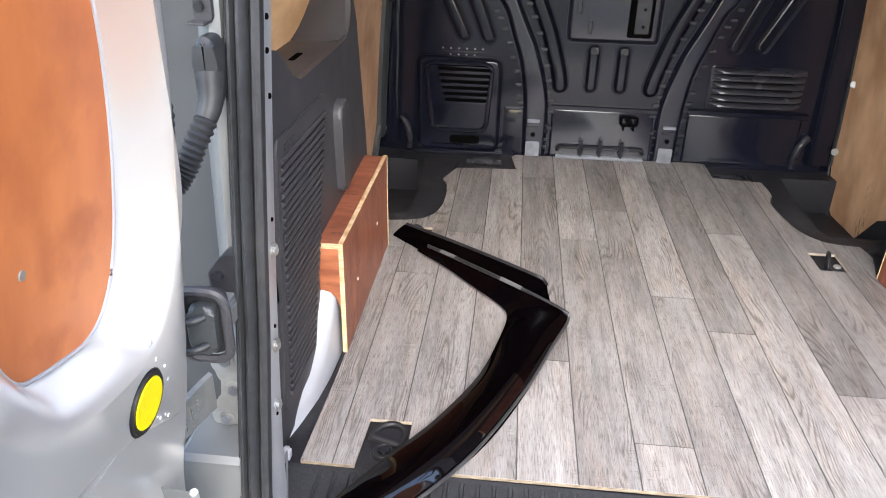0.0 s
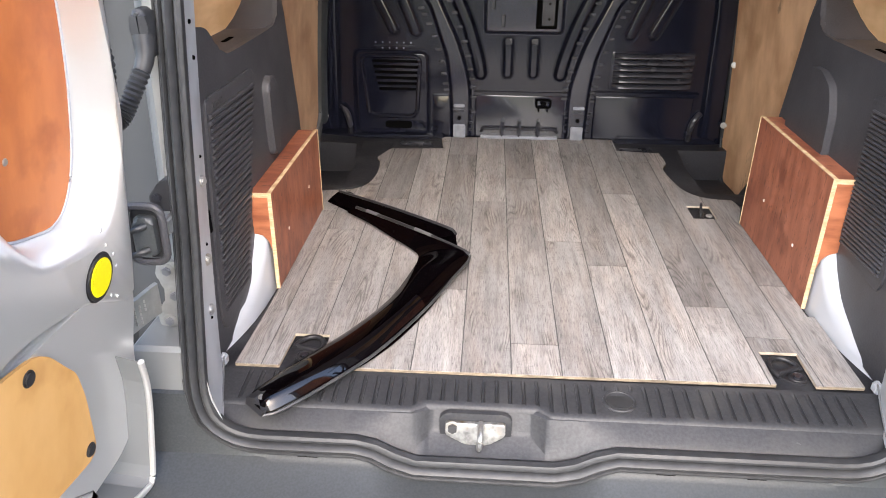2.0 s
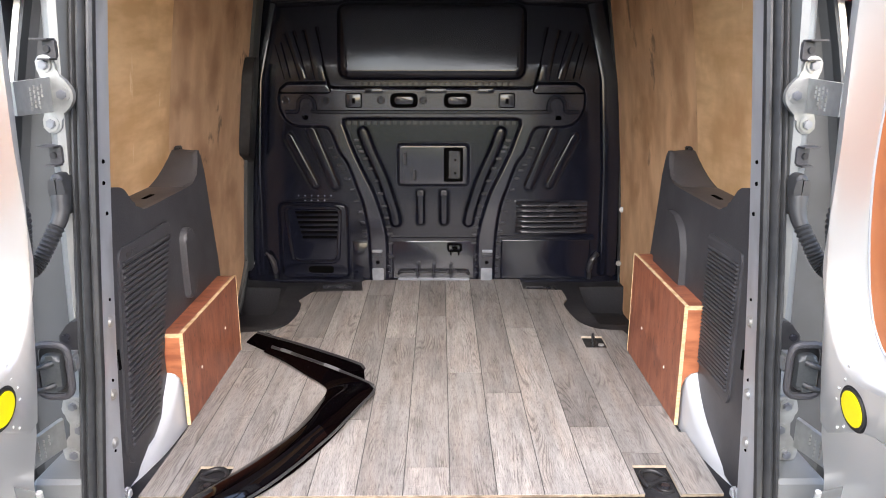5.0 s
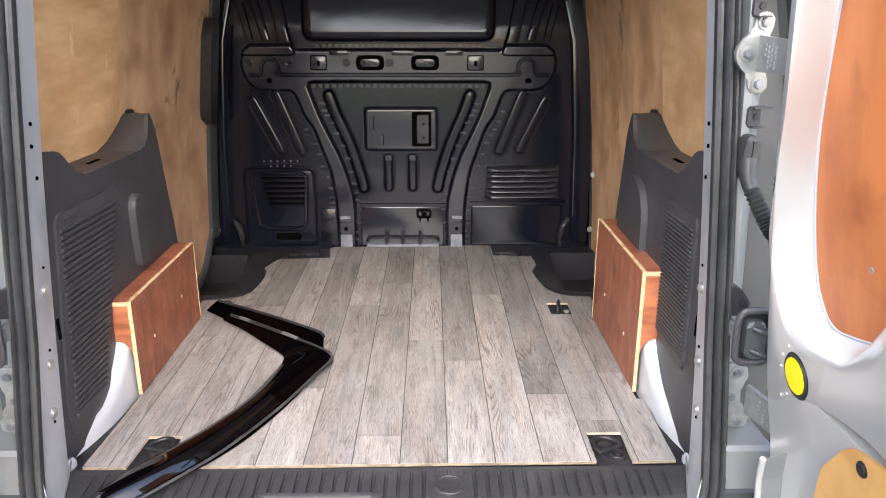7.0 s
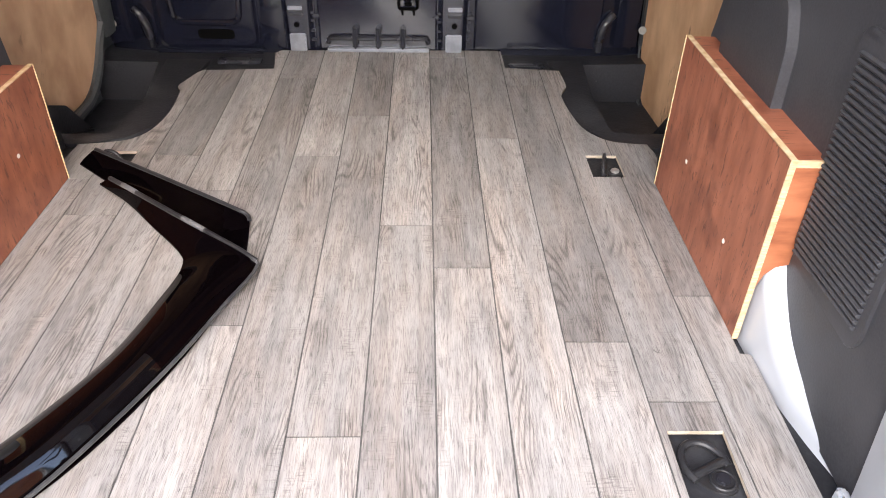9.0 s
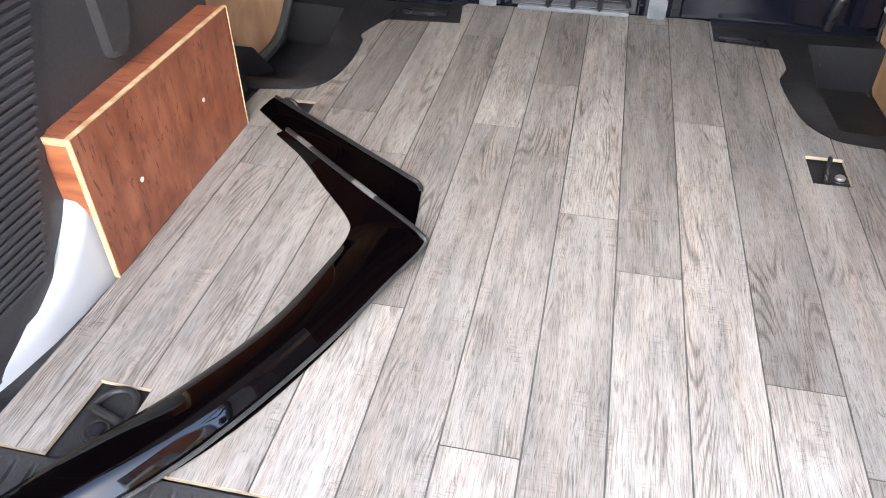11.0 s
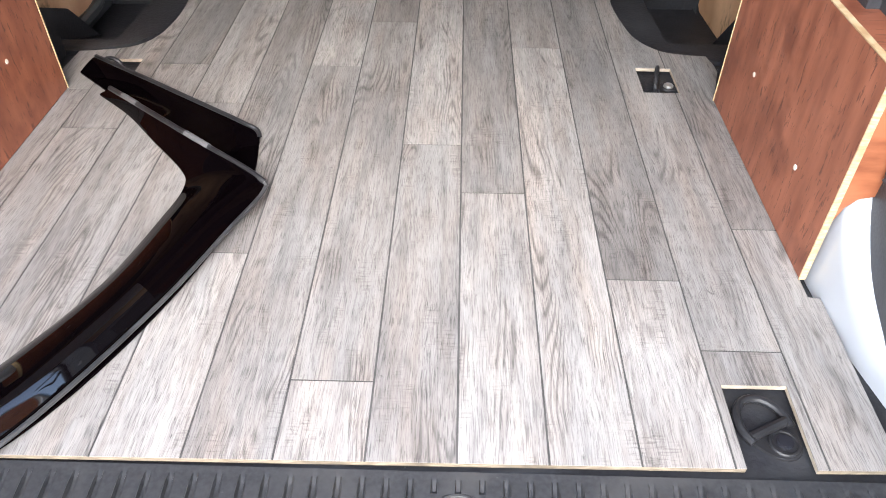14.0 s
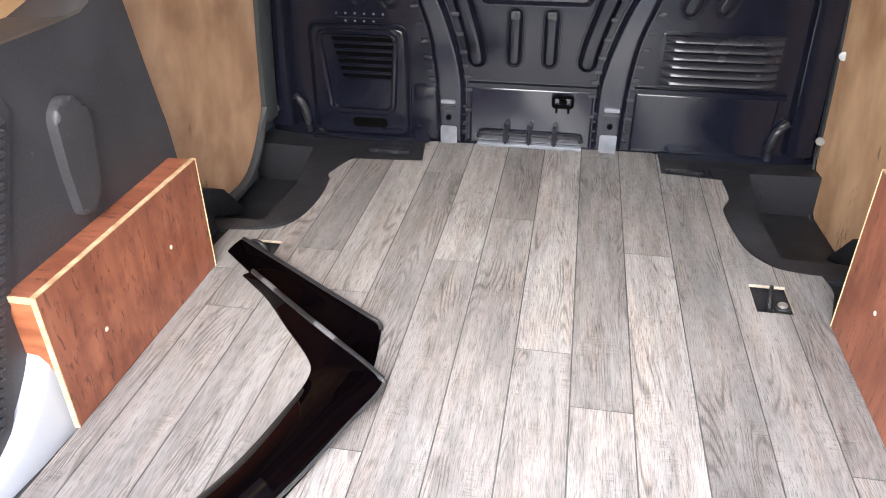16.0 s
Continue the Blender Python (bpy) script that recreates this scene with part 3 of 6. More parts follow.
def opening():
    """The loop of the rear opening: points with their outward direction."""
    right, left = [], []
    zs = [0.07 + 0.97 * i / 24 for i in range(25)]
    for lst, s in ((right, 1), (left, -1)):
        c0 = Vector((s * (half_width(0) - 0.10), zb(s * 0.5)))
        c1 = Vector((s * half_width(0), zb(s * 0.5)))
        c2 = Vector((s * half_width(0.07), 0.07))
        for i in range(8):
            t = i / 8
            lst.append((1 - t) ** 2 * c0 + 2 * t * (1 - t) * c1 + t * t * c2)
        lst += [Vector((s * half_width(z), z)) for z in zs]
        d0, d1, d2 = Vector((s * half_width(1.04), 1.04)), Vector((s * half_width(1.16), 1.17)), Vector((s * 0.36, 1.185))
        for i in range(1, 9):
            t = i / 8
            lst.append((1 - t) ** 2 * d0 + 2 * t * (1 - t) * d1 + t * t * d2)
    bottom = [Vector((x, zb(x))) for x in np.linspace(-0.49, 0.49, 28)]
    top = [Vector((x, 1.185 + 0.008 * (1 - (x / 0.36) ** 2))) for x in np.linspace(0.30, -0.30, 8)]
    P = bottom + right + top + left[::-1]
    out = []
    for i, p in enumerate(P):
        t = (P[(i + 1) % len(P)] - P[i - 1]).normalized()
        out.append((p, Vector((t.y, -t.x))))
    return out


OPEN = opening()


def sweep_opening(profile, bow=0.0):
    secs = []
    for p, nn in OPEN:
        y = rear_y(p.y)
        wide = 1.0 + 0.15 * max(0.0, min(1.0, (-0.03 - p.y) / 0.04))
        secs.append([(p.x + nn.x * a * wide * 0.94, y + d, p.y + nn.y * a * wide * 0.94) for a, d in profile])
    secs.append(secs[0])
    bm = loft(secs, close=True, caps=False)
    bmesh.ops.remove_doubles(bm, verts=bm.verts[:], dist=1e-6)
    return bm


shell = thing("van_body", (0, 0.4, GROUND), "silver panel van body with open rear, seen from behind", "van", kind="structure")
SEAL = [(-0.003, 0.010), (-0.007, 0.001), (-0.005, -0.009), (0.000, -0.0125), (0.0045, -0.0125), (0.0075, -0.008), (0.009, -0.002), (0.0105, -0.008), (0.0135, -0.016), (0.0175, -0.0195), (0.0215, -0.0185), (0.0245, -0.013),
        (0.026, -0.006), (0.0275, -0.011), (0.0305, -0.0155), (0.034, -0.0155), (0.037, -0.011), (0.0385, -0.006), (0.041, -0.006), (0.044, 0.002), (0.044, 0.05)]
part("door_seal", sweep_opening(SEAL), M_RUBBER, shell, "ribbed black rubber door seal", smooth=True)


def strip_edge(z):
    """Where the inner pillar face meets the side trim."""
    return 0.640 - 0.03 * z * z, -0.036 + 0.115 * z


def pillar(s):
    """Grey inner face of the rear pillar, from the seal to the side trim."""
    secs = []
    for i in range(25):
        z = -0.02 + 1.16 * i / 24
        zz = max(z, 0)
        w, y = half_width(zz), rear_y(zz)
        ex, ey = strip_edge(zz)
        if z < 0.06:
            w -= 0.03 * (0.06 - z) / 0.08
        secs.append([(s * (w - 0.003), y - 0.004, z), (s * (w + 0.003), y + 0.010, z), (s * (w + 0.5 * (ex - w) - 0.002), y + 0.5 * (ey - y), z), (s * ex, ey, z), (s * (ex + 0.03), ey + 0.02, z), (s * (w + 0.035), y + 0.012, z)])
    return loft(secs)


def hinge_y(z):
    return -0.10 + 0.03 * z


def outer_pillar(s):
    """Silver outer channel of the pillar where the hinges sit."""
    secs = []
    for i in range(22):
        z = 0.085 + 1.13 * i / 21
        w, y = half_width(z) + 0.040, hinge_y(z)
        e = 0.704 - 0.075 * z * z
        e += (w + 0.036 - e) * max(0.0, min(1.0, (z - 0.27) / 0.06))
        secs.append([(s * w, y, z), (s * (w + 0.012), y - 0.006, z), (s * (e - 0.012), y + 0.004, z), (s * e, y + 0.02, z), (s * (e + 0.004), y + 0.12, z), (s * w, y + 0.12, z)])
    return loft(secs)


for side, s in SIDES:
    part("rear_pillar", pillar(s), M_GREYPAINT, shell, "flat grey painted inner pillar with bolts", smooth=True)
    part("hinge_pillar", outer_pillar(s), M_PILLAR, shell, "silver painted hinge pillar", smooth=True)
    # deep channel between the hinge pillar and the outer skin
    secs = []
    for z in np.linspace(-0.02, 1.18, 10):
        x = 0.846 - 0.13 * max(z, 0) ** 2
        secs.append([(s * 0.655, 0.010, z), (s * (x - 0.020), 0.010, z), (s * (x - 0.008), 0.0, z), (s * (x - 0.006), -0.022, z), (s * x, -0.022, z), (s * x, 0.016, z), (s * 0.655, 0.016, z)])
    part("side_gutter", loft(secs), M_GUTTER, shell, "channel with recess shade put into its dark grey colour")
    # painted corner ledge beneath the lower hinge
    secs = []
    for x in (0.645, 0.652, 0.735, 0.742):
        d = 0.006 if x in (0.645, 0.742) else 0.0
        secs.append([(s * x, -0.05, 0.030), (s * x, -0.182 + d, 0.030), (s * x, -0.184 + d, 0.040), (s * x, -0.176 + d, 0.118), (s * x, -0.168 + d, 0.126 - d), (s * x, -0.05, 0.124 - d)])
    part("corner_ledge", loft(secs), M_PILLAR, shell, "silver painted ledge in the toned-down tone")
    # outside skin, so that the shell is closed
    secs = []
    for z in np.linspace(-0.35, 1.26, 12):
        x = 0.86 - 0.13 * max(z, 0) ** 2
        secs.append([(s * x, -0.02, z), (s * x, 2.6, z), (s * (x - 0.012), 2.6, z), (s * (x - 0.012), -0.02, z)])
    part("side_panel", loft(secs), M_SILVER, shell, smooth=True)
    part("tail_lamp", poly(rect(0.0 + 0.70, 0.84, 0.985, 1.24, 0.03), lambda a, b, d: (s * a, d, b), -0.045, -0.075, 0.012), M_RED, shell, "red tail lamp lens", smooth=True)

part("roof_panel", poly(rounded([(-0.80, 1.20), (-0.62, 1.255), (0, 1.275), (0.62, 1.255), (0.80, 1.20), (0.62, 1.28), (0, 1.30), (-0.62, 1.28)], 0.02, 3), XZ, -0.02, 2.6), M_SILVER, shell)
ceil = part("ceiling", poly([(-0.70, 1.215), (-0.4, 1.235), (0.4, 1.235), (0.70, 1.215), (0.70, 1.225), (0.4, 1.245), (-0.4, 1.245), (-0.70, 1.225)], XZ, 0.0, 1.55), M_WHITE)
tagged(ceil, "pale silver painted van roof seen from inside", "ceiling", kind="structure")
part("roof_header", poly([(-0.55, 1.19), (0.55, 1.19), (0.60, 1.29), (-0.60, 1.29)], XZ, -0.05, 0.06, 0.0), M_SILVER, shell)
part("cab_back", box(-0.80, 0.80, 2.58, 2.60, -0.35, 1.27), M_DARKSTEEL, shell)
part("underbody", box(-0.80, 0.80, -0.10, 2.58, -0.36, -0.172), M_DARKSTEEL, shell)

# pillar bolts and holes, on both sides
for side, s in SIDES:
    for z, r, dy in ((0.392, 0.0078, 0.0), (0.248, 0.0078, 0.0), (0.152, 0.0078, 0.0)):
        (ex, ey), w, y = strip_edge(z), half_width(z), rear_y(z)
        c = (s * (w + 0.55 * (ex - w) - 0.003), y + 0.55 * (ey - y), z)
        part("bolt", disc(c, (-s, -0.24, 0), r, 0.007, 14, 0.002), M_STEEL, shell, "zinc bolt head", smooth=True)
        part("washer", disc(c, (-s, -0.24, 0), 0.0115, 0.003, 16, 0.001), M_STEEL, shell, smooth=True)
    for z in (0.434, 0.274, 0.132, 0.66, 0.70, 0.60):
        (ex, ey), w, y = strip_edge(z), half_width(z), rear_y(z)
        k = 0.45 if z in (0.66, 0.70) else 0.60
        part("pillar_hole", disc((s * (w + k * (ex - w) - 0.0012), y + k * (ey - y), z), (-s, -0.24, 0), 0.0030 if z < 0.6 else 0.0040, 0.0026, 12), M_HOLE, shell, "small dark round hole")


for side, s in SIDES:
    part("sill_flange", tube([(s * 0.637, -0.028, 0.010), (s * 0.625, -0.07, -0.002), (s * 0.600, -0.155, -0.012)], 0.002, 6), M_PILLAR, shell)
    part("corner_fold", box(s * 0.632, s * 0.648, -0.036, -0.012, -0.012, 0.012, 0.005), M_WHITE, shell, "pale folded sealant corner", smooth=True)


# ---- plywood linings ----
def lining(s, y0, y1, z0, z1, curve, wx):
    secs, ny = [], 30
    nz = 14
    bm = bmesh.new()
    front, back = [], []
    for i in range(ny + 1):
        y = y0 + (y1 - y0) * i / ny
        lo = z0
        if curve:
            d = max(0.0, y - (y1 - 0.20))
            lo = z0 + (0.16 * (d / 0.20) ** 2.2 if s < 0 else 0.14 * max(0.0, (d - 0.12) / 0.08) ** 2)
            e = max(0.0, (y0 + 0.12) - y)
            lo += 0.05 * (e / 0.12) ** 2
        f, b = [], []
        for j in range(nz + 1):
            z = lo + (z1 - lo) * j / nz
            g = wx(z) + ((rear_wall_x(z) + 0.0015 - wx(z)) * (y1 - y) / (y1 - y0) if curve else 0.0)
            f.append(bm.verts.new((s * g, y, z)))
            b.append(bm.verts.new((s * (g + 0.006), y, z)))
        front.append(f)
        back.append(b)
    for A in (front, back):
        for i in range(ny):
            for j in range(nz):
                bm.faces.new((A[i][j], A[i + 1][j], A[i + 1][j + 1], A[i][j + 1]))
    for i in range(ny):
        for j in (0, nz):
            bm.faces.new((front[i][j], front[i + 1][j], back[i + 1][j], back[i][j]))
    for j in range(nz):
        for i in (0, ny):
            bm.faces.new((front[i][j], front[i][j + 1], back[i][j + 1], back[i][j]))
    return bm


for side, s in SIDES:
    far = 1.40 if s < 0 else 1.49
    a = part("plywood_lining", lining(s, 0.02, 0.72, 0.30, 1.19, False, rear_wall_x), M_PLY, smooth=True)
    tagged(a, "warm brown varnished plywood lining above the side trim", "wall panel", "side linings", "structure")
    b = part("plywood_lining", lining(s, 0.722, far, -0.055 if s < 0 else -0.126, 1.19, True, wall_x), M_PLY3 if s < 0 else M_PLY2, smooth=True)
    tagged(b, "brown scuffed plywood lining beside the bulkhead", "wall panel", "side linings", "structure")
    w = part("wall_" + side, loft([[(s * (wall_x(z) + 0.092), -0.02, z), (s * (wall_x(z) + 0.092), 0.76, z), (s * (wall_x(z) + 0.030), 1.6, z), (s * (wall_x(z) + 0.05), 1.6, z), (s * (wall_x(z) + 0.112), 0.76, z), (s * (wall_x(z) + 0.112), -0.02, z)] for z in np.linspace(-0.18, 1.22, 12)]), M_DARKSTEEL)
    tagged(w, "dark steel inner side of the van", "wall", kind="structure")


# ---- wheel arches and their boxes ----
for side, s in SIDES:
    arch = thing("wheel_arch", (s * 0.66, 0.3, -0.0135), "pale silver painted rounded wheel arch beside the floor", "wheel arch", "wheel arches", "structure")
    prof = [(0.0, -0.008), (0.03, 0.006), (0.07, 0.020), (0.135, 0.040), (0.20, 0.068), (0.25, 0.112), (0.29, 0.160), (0.36, 0.20), (0.5, 0.215), (0.66, 0.19), (0.74, 0.12), (0.78, 0.0)]
    line = smooth_line(prof, 4)
    secs = []
    for i, p in enumerate(line):
        y, z = p.x, p.y
        xf = float(np.interp(y, [0.0, 0.02, 0.07, 0.14, 0.20, 0.27], [0.658, 0.652, 0.640, 0.627, 0.621, 0.618]))
        xi = xf + 0.004
        ring = [(s * 0.75, y, -0.013), (s * 0.75, y, z)]
        for k in range(7):
            a = math.pi / 2 * k / 6
            r = min(0.034, (z + 0.0135) * 0.8)
            ring.append((s * (xi + r - r * math.sin(a)), y, z - r + r * math.cos(a)))
        ring.append((s * xf, y, -0.013))
        secs.append(ring)
    part("arch_skin", loft(secs), M_WHITE, arch, smooth=True)

for side, s in SIDES:
    top, yn, yf = (0.243, 0.270, 0.745) if s < 0 else (0.315, 0.268, 0.738)
    xi, xo, th = 0.602, 0.655 if s > 0 else 0.668, 0.0085
    word = "low" if s < 0 else "tall"
    bx = thing("wheel_arch_box", (s * 0.63, 0.5, 0.0), f"{word} red-brown phenolic plywood box over the wheel arch", "wheel arch box", "wheel arch boxes")
    B = 0.0012
    part("front_board", box(s * xi, s * (xi + th), yn + 0.0005, yf, 0.001, top - 0.0005, B), M_BOXPLY, bx)
    # raw edges of the front board, a hair proud
    part("near_edge", box(s * (xi - 0.0004), s * (xi + th), yn - 0.0015, yn + 0.0005, 0.001, top + 0.001), M_PLYEDGE, bx, "pale raw plywood edge")
    part("top_edge", box(s * (xi - 0.0004), s * (xi + th), yn + 0.0005, yf, top - 0.0005, top + 0.001), M_PLYEDGE, bx, "pale raw plywood edge")
    part("far_edge", box(s * (xi - 0.0012), s * (xi + th), yf, yf + 0.0015, 0.001, top + 0.001), M_PLYEDGE, bx, "pale raw plywood edge")
    part("top_board", box(s * (xi + th + 0.0005), s * xo, yn + 0.002, yf, top - th, top - 0.0008, B), M_BOXPLY, bx)
    part("top_board_edge", box(s * (xi + th + 0.0005), s * xo, yn - 0.001, yn + 0.002, top - 0.011, top - 0.0008), M_PLYEDGE, bx, "pale raw plywood edge")
    end = [(xi + th + 0.0005, top - th - 0.0005), (xo, top - th - 0.0005), (xo, 0.145), (xi + th + 0.02, 0.138), (xi + th + 0.008, 0.125), (xi + th + 0.0005, 0.10)]
    part("end_board", poly([(s * a, b) for a, b in end], XZ, yn + 0.012, yn + 0.0005), M_BOXEND, bx, "red-brown board with curled grain")
    for y, z in ((yn + 0.115, 0.105), (yn + 0.335, 0.128)):
        part("screw_dimple", disc((s * xi, y, z), (-s, 0, 0), 0.0042, 0.0012, 10, 0.0004), M_PALE, bx, "chipped pale screw head")


# ---- side trims ----
TRIM = [(0.040, 0.631), (0.100, 0.627), (0.145, 0.622), (0.170, 0.611), (0.190, 0.590), (0.212, 0.567), (0.250, 0.553), (0.400, 0.551), (0.590, 0.552), (0.635, 0.570), (0.656, 0.602), (0.670, 0.628), (0.683, 0.631), (0.695, 0.614), (0.713, 0.530),
        (0.735, 0.425), (0.755, 0.340), (0.765, 0.300), (0.773, 0.230), (0.780, 0.160), (0.790, 0.050), (0.600, 0.050), (0.335, 0.200), (0.305, 0.170), (0.283, 0.130), (0.252, 0.072), (0.200, 0.030), (0.135, 0.008), (0.070, -0.006), (-0.036, -0.012), (-0.010, 0.240), (0.018, 0.460)]


def trim_x(y, z):
    """Trim surface's distance from the centre line: leans out at the top and turns in to the lining at the front."""
    return 0.648 + 0.012 * max(z, 0) + 0.09 * max(0.0, (y - 0.62)) ** 1.5 + 0.006 * max(0.0, z - 0.56) / 0.1


def on_trim(s, off=0.0):
    return lambda a, b, d: (s * (trim_x(a, b) - d - off), a, b)


for side, s in SIDES:
    tr = thing("side_trim", (s * 0.68, 0.35, 0.0), "charcoal grained plastic side trim with ribbed grille, scuffed", "trim panel", "side trims")
    pts = [tuple(p) for p in smooth_line(TRIM[:20], 3)] + TRIM[20:]
    part("panel", poly(pts, on_trim(s), -0.012, 0.0, 0.005, 3), M_TRIM, tr, smooth=True)
    # shelf behind the dip, shoulder at the rear and the leaning column in front
    part("shelf", poly([(s * 0.662, 0.19), (s * 0.662, 0.64), (s * 0.770, 0.70), (s * 0.770, 0.12)], XY, 0.530, 0.5465, 0.004, 2), M_TRIM, tr, smooth=True)
    part("shelf_slot", poly(rect(s * 0.715 - 0.006, s * 0.715 + 0.006, 0.40, 0.46, 0.004), XY, 0.5455, 0.5475), M_HOLE, tr, "dark slot")
    part("shoulder", poly([(0.040, 0.630), (0.100, 0.626), (0.145, 0.621), (0.170, 0.610), (0.190, 0.589), (0.212, 0.566), (0.222, 0.540), (0.040, 0.540)], on_trim(s), -0.110, -0.011, 0.003, 2), M_TRIM, tr, smooth=True)
    inner = [(0.585, 0.548), (0.634, 0.568), (0.655, 0.600), (0.668, 0.626), (0.682, 0.630), (0.695, 0.612), (0.712, 0.530), (0.730, 0.45), (0.60, 0.45)]
    outer = [(0.560, 0.545), (0.625, 0.562), (0.690, 0.590), (0.752, 0.622), (0.775, 0.624), (0.800, 0.606), (0.812, 0.530), (0.82, 0.45), (0.60, 0.45)]
    secs = []
    for k in (0.0, 0.08, 0.35, 0.7, 1.0):
        sh = 0.004 if k == 0.0 else 0.0
        secs.append([(s * (0.661 + 0.112 * k), a[0] + (b[0] - a[0]) * k, a[1] + (b[1] - a[1]) * k - sh) for a, b in zip(inner, outer)])
    part("column", loft(secs), M_TRIM, tr, "raised end of the trim", smooth=True)
    part("column_clip", box(s * 0.735, s * 0.752, 0.742, 0.768, 0.614, 0.634, 0.003), M_CLIP, tr)
    # ribbed storage cover
    cover = [(0.088, 0.500), (0.384, 0.497), (0.378, 0.455), (0.330, 0.355), (0.252, 0.185), (0.205, 0.070), (0.165, 0.036), (0.022, 0.036), (0.010, 0.085), (0.050, 0.30)]
    if s > 0:
        cover = [(0.088, 0.492), (0.285, 0.492), (0.290, 0.46), (0.278, 0.30), (0.266, 0.175), (0.245, 0.160), (0.085, 0.150), (0.072, 0.17), (0.080, 0.32)]
    cv = part("grille_cover", poly(rounded(cover, 0.022, 4), on_trim(s), 0.0, 0.0055, 0.003, 2), M_TRIM, tr, "ribbed storage cover", smooth=True)
    rows = 31
    zt, zl = (0.464, 0.078) if s < 0 else (0.462, 0.180)
    for i in range(rows):
        z = zt + (zl - zt) * i / (rows - 1)
        yl = (0.092 - 0.058 * (zt - z) / (zt - zl)) if s < 0 else 0.098 - 0.012 * (zt - z) / (zt - zl)
        yr = (0.364 - 0.182 * (zt - z) / (zt - zl)) if s < 0 else (0.272 - 0.016 * (zt - z) / (zt - zl))
        rise = 0.003
        h = (zt - zl) / rows * 0.34
        out = [(yl, z - h + rise), (yr, z - h - rise * 0.5), (yr + 0.003, z - rise * 0.5), (yr, z + h - rise * 0.5), (yl, z + h + rise)]
        part("slat", poly(out, on_trim(s), 0.0040, 0.0110, 0.0022, 1), M_TRIM, cv)
    # upright raised pad
    pad = [(0.452, 0.265), (0.505, 0.275), (0.530, 0.40), (0.520, 0.445), (0.480, 0.458), (0.452, 0.435), (0.448, 0.35)]
    if s > 0:
        pad = [(0.422, 0.24), (0.66, 0.24), (0.668, 0.38), (0.640, 0.445), (0.590, 0.482), (0.525, 0.484), (0.468, 0.460), (0.436, 0.405)]
    part("raised_pad", poly(rounded(pad, 0.018, 5), on_trim(s), -0.002, 0.016, 0.010, 4), M_TRIM, tr, smooth=True)
    if s < 0:
        # moulded marks above the grille, not legible
        for k, (a, b) in enumerate(((0.118, 0.014), (0.138, 0.004), (0.150, 0.018), (0.168, 0.004))):
            part("moulded_mark", poly(rect(a, a + b * 0.8 + 0.003, 0.475, 0.486, 0.002, 2), on_trim(s), 0.0052, 0.0068), M_SILL, tr)
    part("latch_slot", poly(rect(0.030, 0.041, 0.255, 0.300, 0.003, 2), on_trim(s), -0.002, 0.0012), M_HOLE, tr, "dark slot")


# ---- bulkhead ----
BY = 1.495
CX = -0.013
bulk = thing("bulkhead", (0, BY, 0), "black glossy pressed-steel bulkhead with ribs, louvres and brackets", "bulkhead", kind="structure")


def bulk_y(x, z):
    """The sheet curves forward at its sides and over the top."""
    e = max(0.0, abs(x) - 0.60)
    return BY + 0.9 * e * e + 0.10 * max(0.0, z - 0.86) ** 1.5


part("sheet", grid(40, 40, lambda u, v: (-0.775 + 1.55 * u, bulk_y(-0.775 + 1.55 * u, -0.04 + 1.29 * v), -0.04 + 1.29 * v)), M_BULK, bulk, smooth=True)
HALF = ([(0.0, 0.766), (0.375, 0.766), (0.392, 0.772), (0.40, 0.784), (0.552, 0.783), (0.580, 0.762), (0.589, 0.728), (0.586, 0.690), (0.568, 0.650), (0.540, 0.626), (0.510, 0.619), (0.418, 0.619), (0.400, 0.611), (0.388, 0.592)]
        + [tuple(p) for p in smooth_line([(0.381, 0.570), (0.361, 0.518), (0.331, 0.475), (0.301, 0.390), (0.274, 0.311), (0.260, 0.230), (0.253, 0.150), (0.249, 0.0)], 3)]
        + [tuple(p) for p in smooth_line([(0.183, 0.0), (0.182, 0.150), (0.190, 0.220), (0.207, 0.288), (0.234, 0.368), (0.266, 0.435), (0.306, 0.524), (0.336, 0.610)], 3)]
        + [(0.343, 0.630), (0.340, 0.645), (0.325, 0.650), (0.0, 0.650)])
FRAME = [(CX + a, b) for a, b in HALF] + [(CX - a, b) for a, b in HALF[-2:0:-1]]
part("belt", pressed(lambda o: grown(FRAME, o), BY, 0.021), M_BULKBAR, bulk, "stiffening belt running into two splayed posts")
part("belt_bead", strip(smooth_line([(-0.575, 0.676), (-0.536, 0.677), (-0.527, 0.690), (-0.524, 0.712), (-0.512, 0.729), (-0.494, 0.735), (-0.476, 0.729), (-0.464, 0.712), (-0.461, 0.690), (-0.452, 0.677), (-0.2, 0.676), (0.2, 0.676), (0.424, 0.677), (0.433, 0.690), (0.436, 0.712), (0.448, 0.729), (0.466, 0.735), (0.484, 0.729), (0.496, 0.712), (0.499, 0.690), (0.508, 0.677), (0.555, 0.676)], 5), 0.016, 0.007, BY - 0.020), M_BULK, bulk, smooth=True)
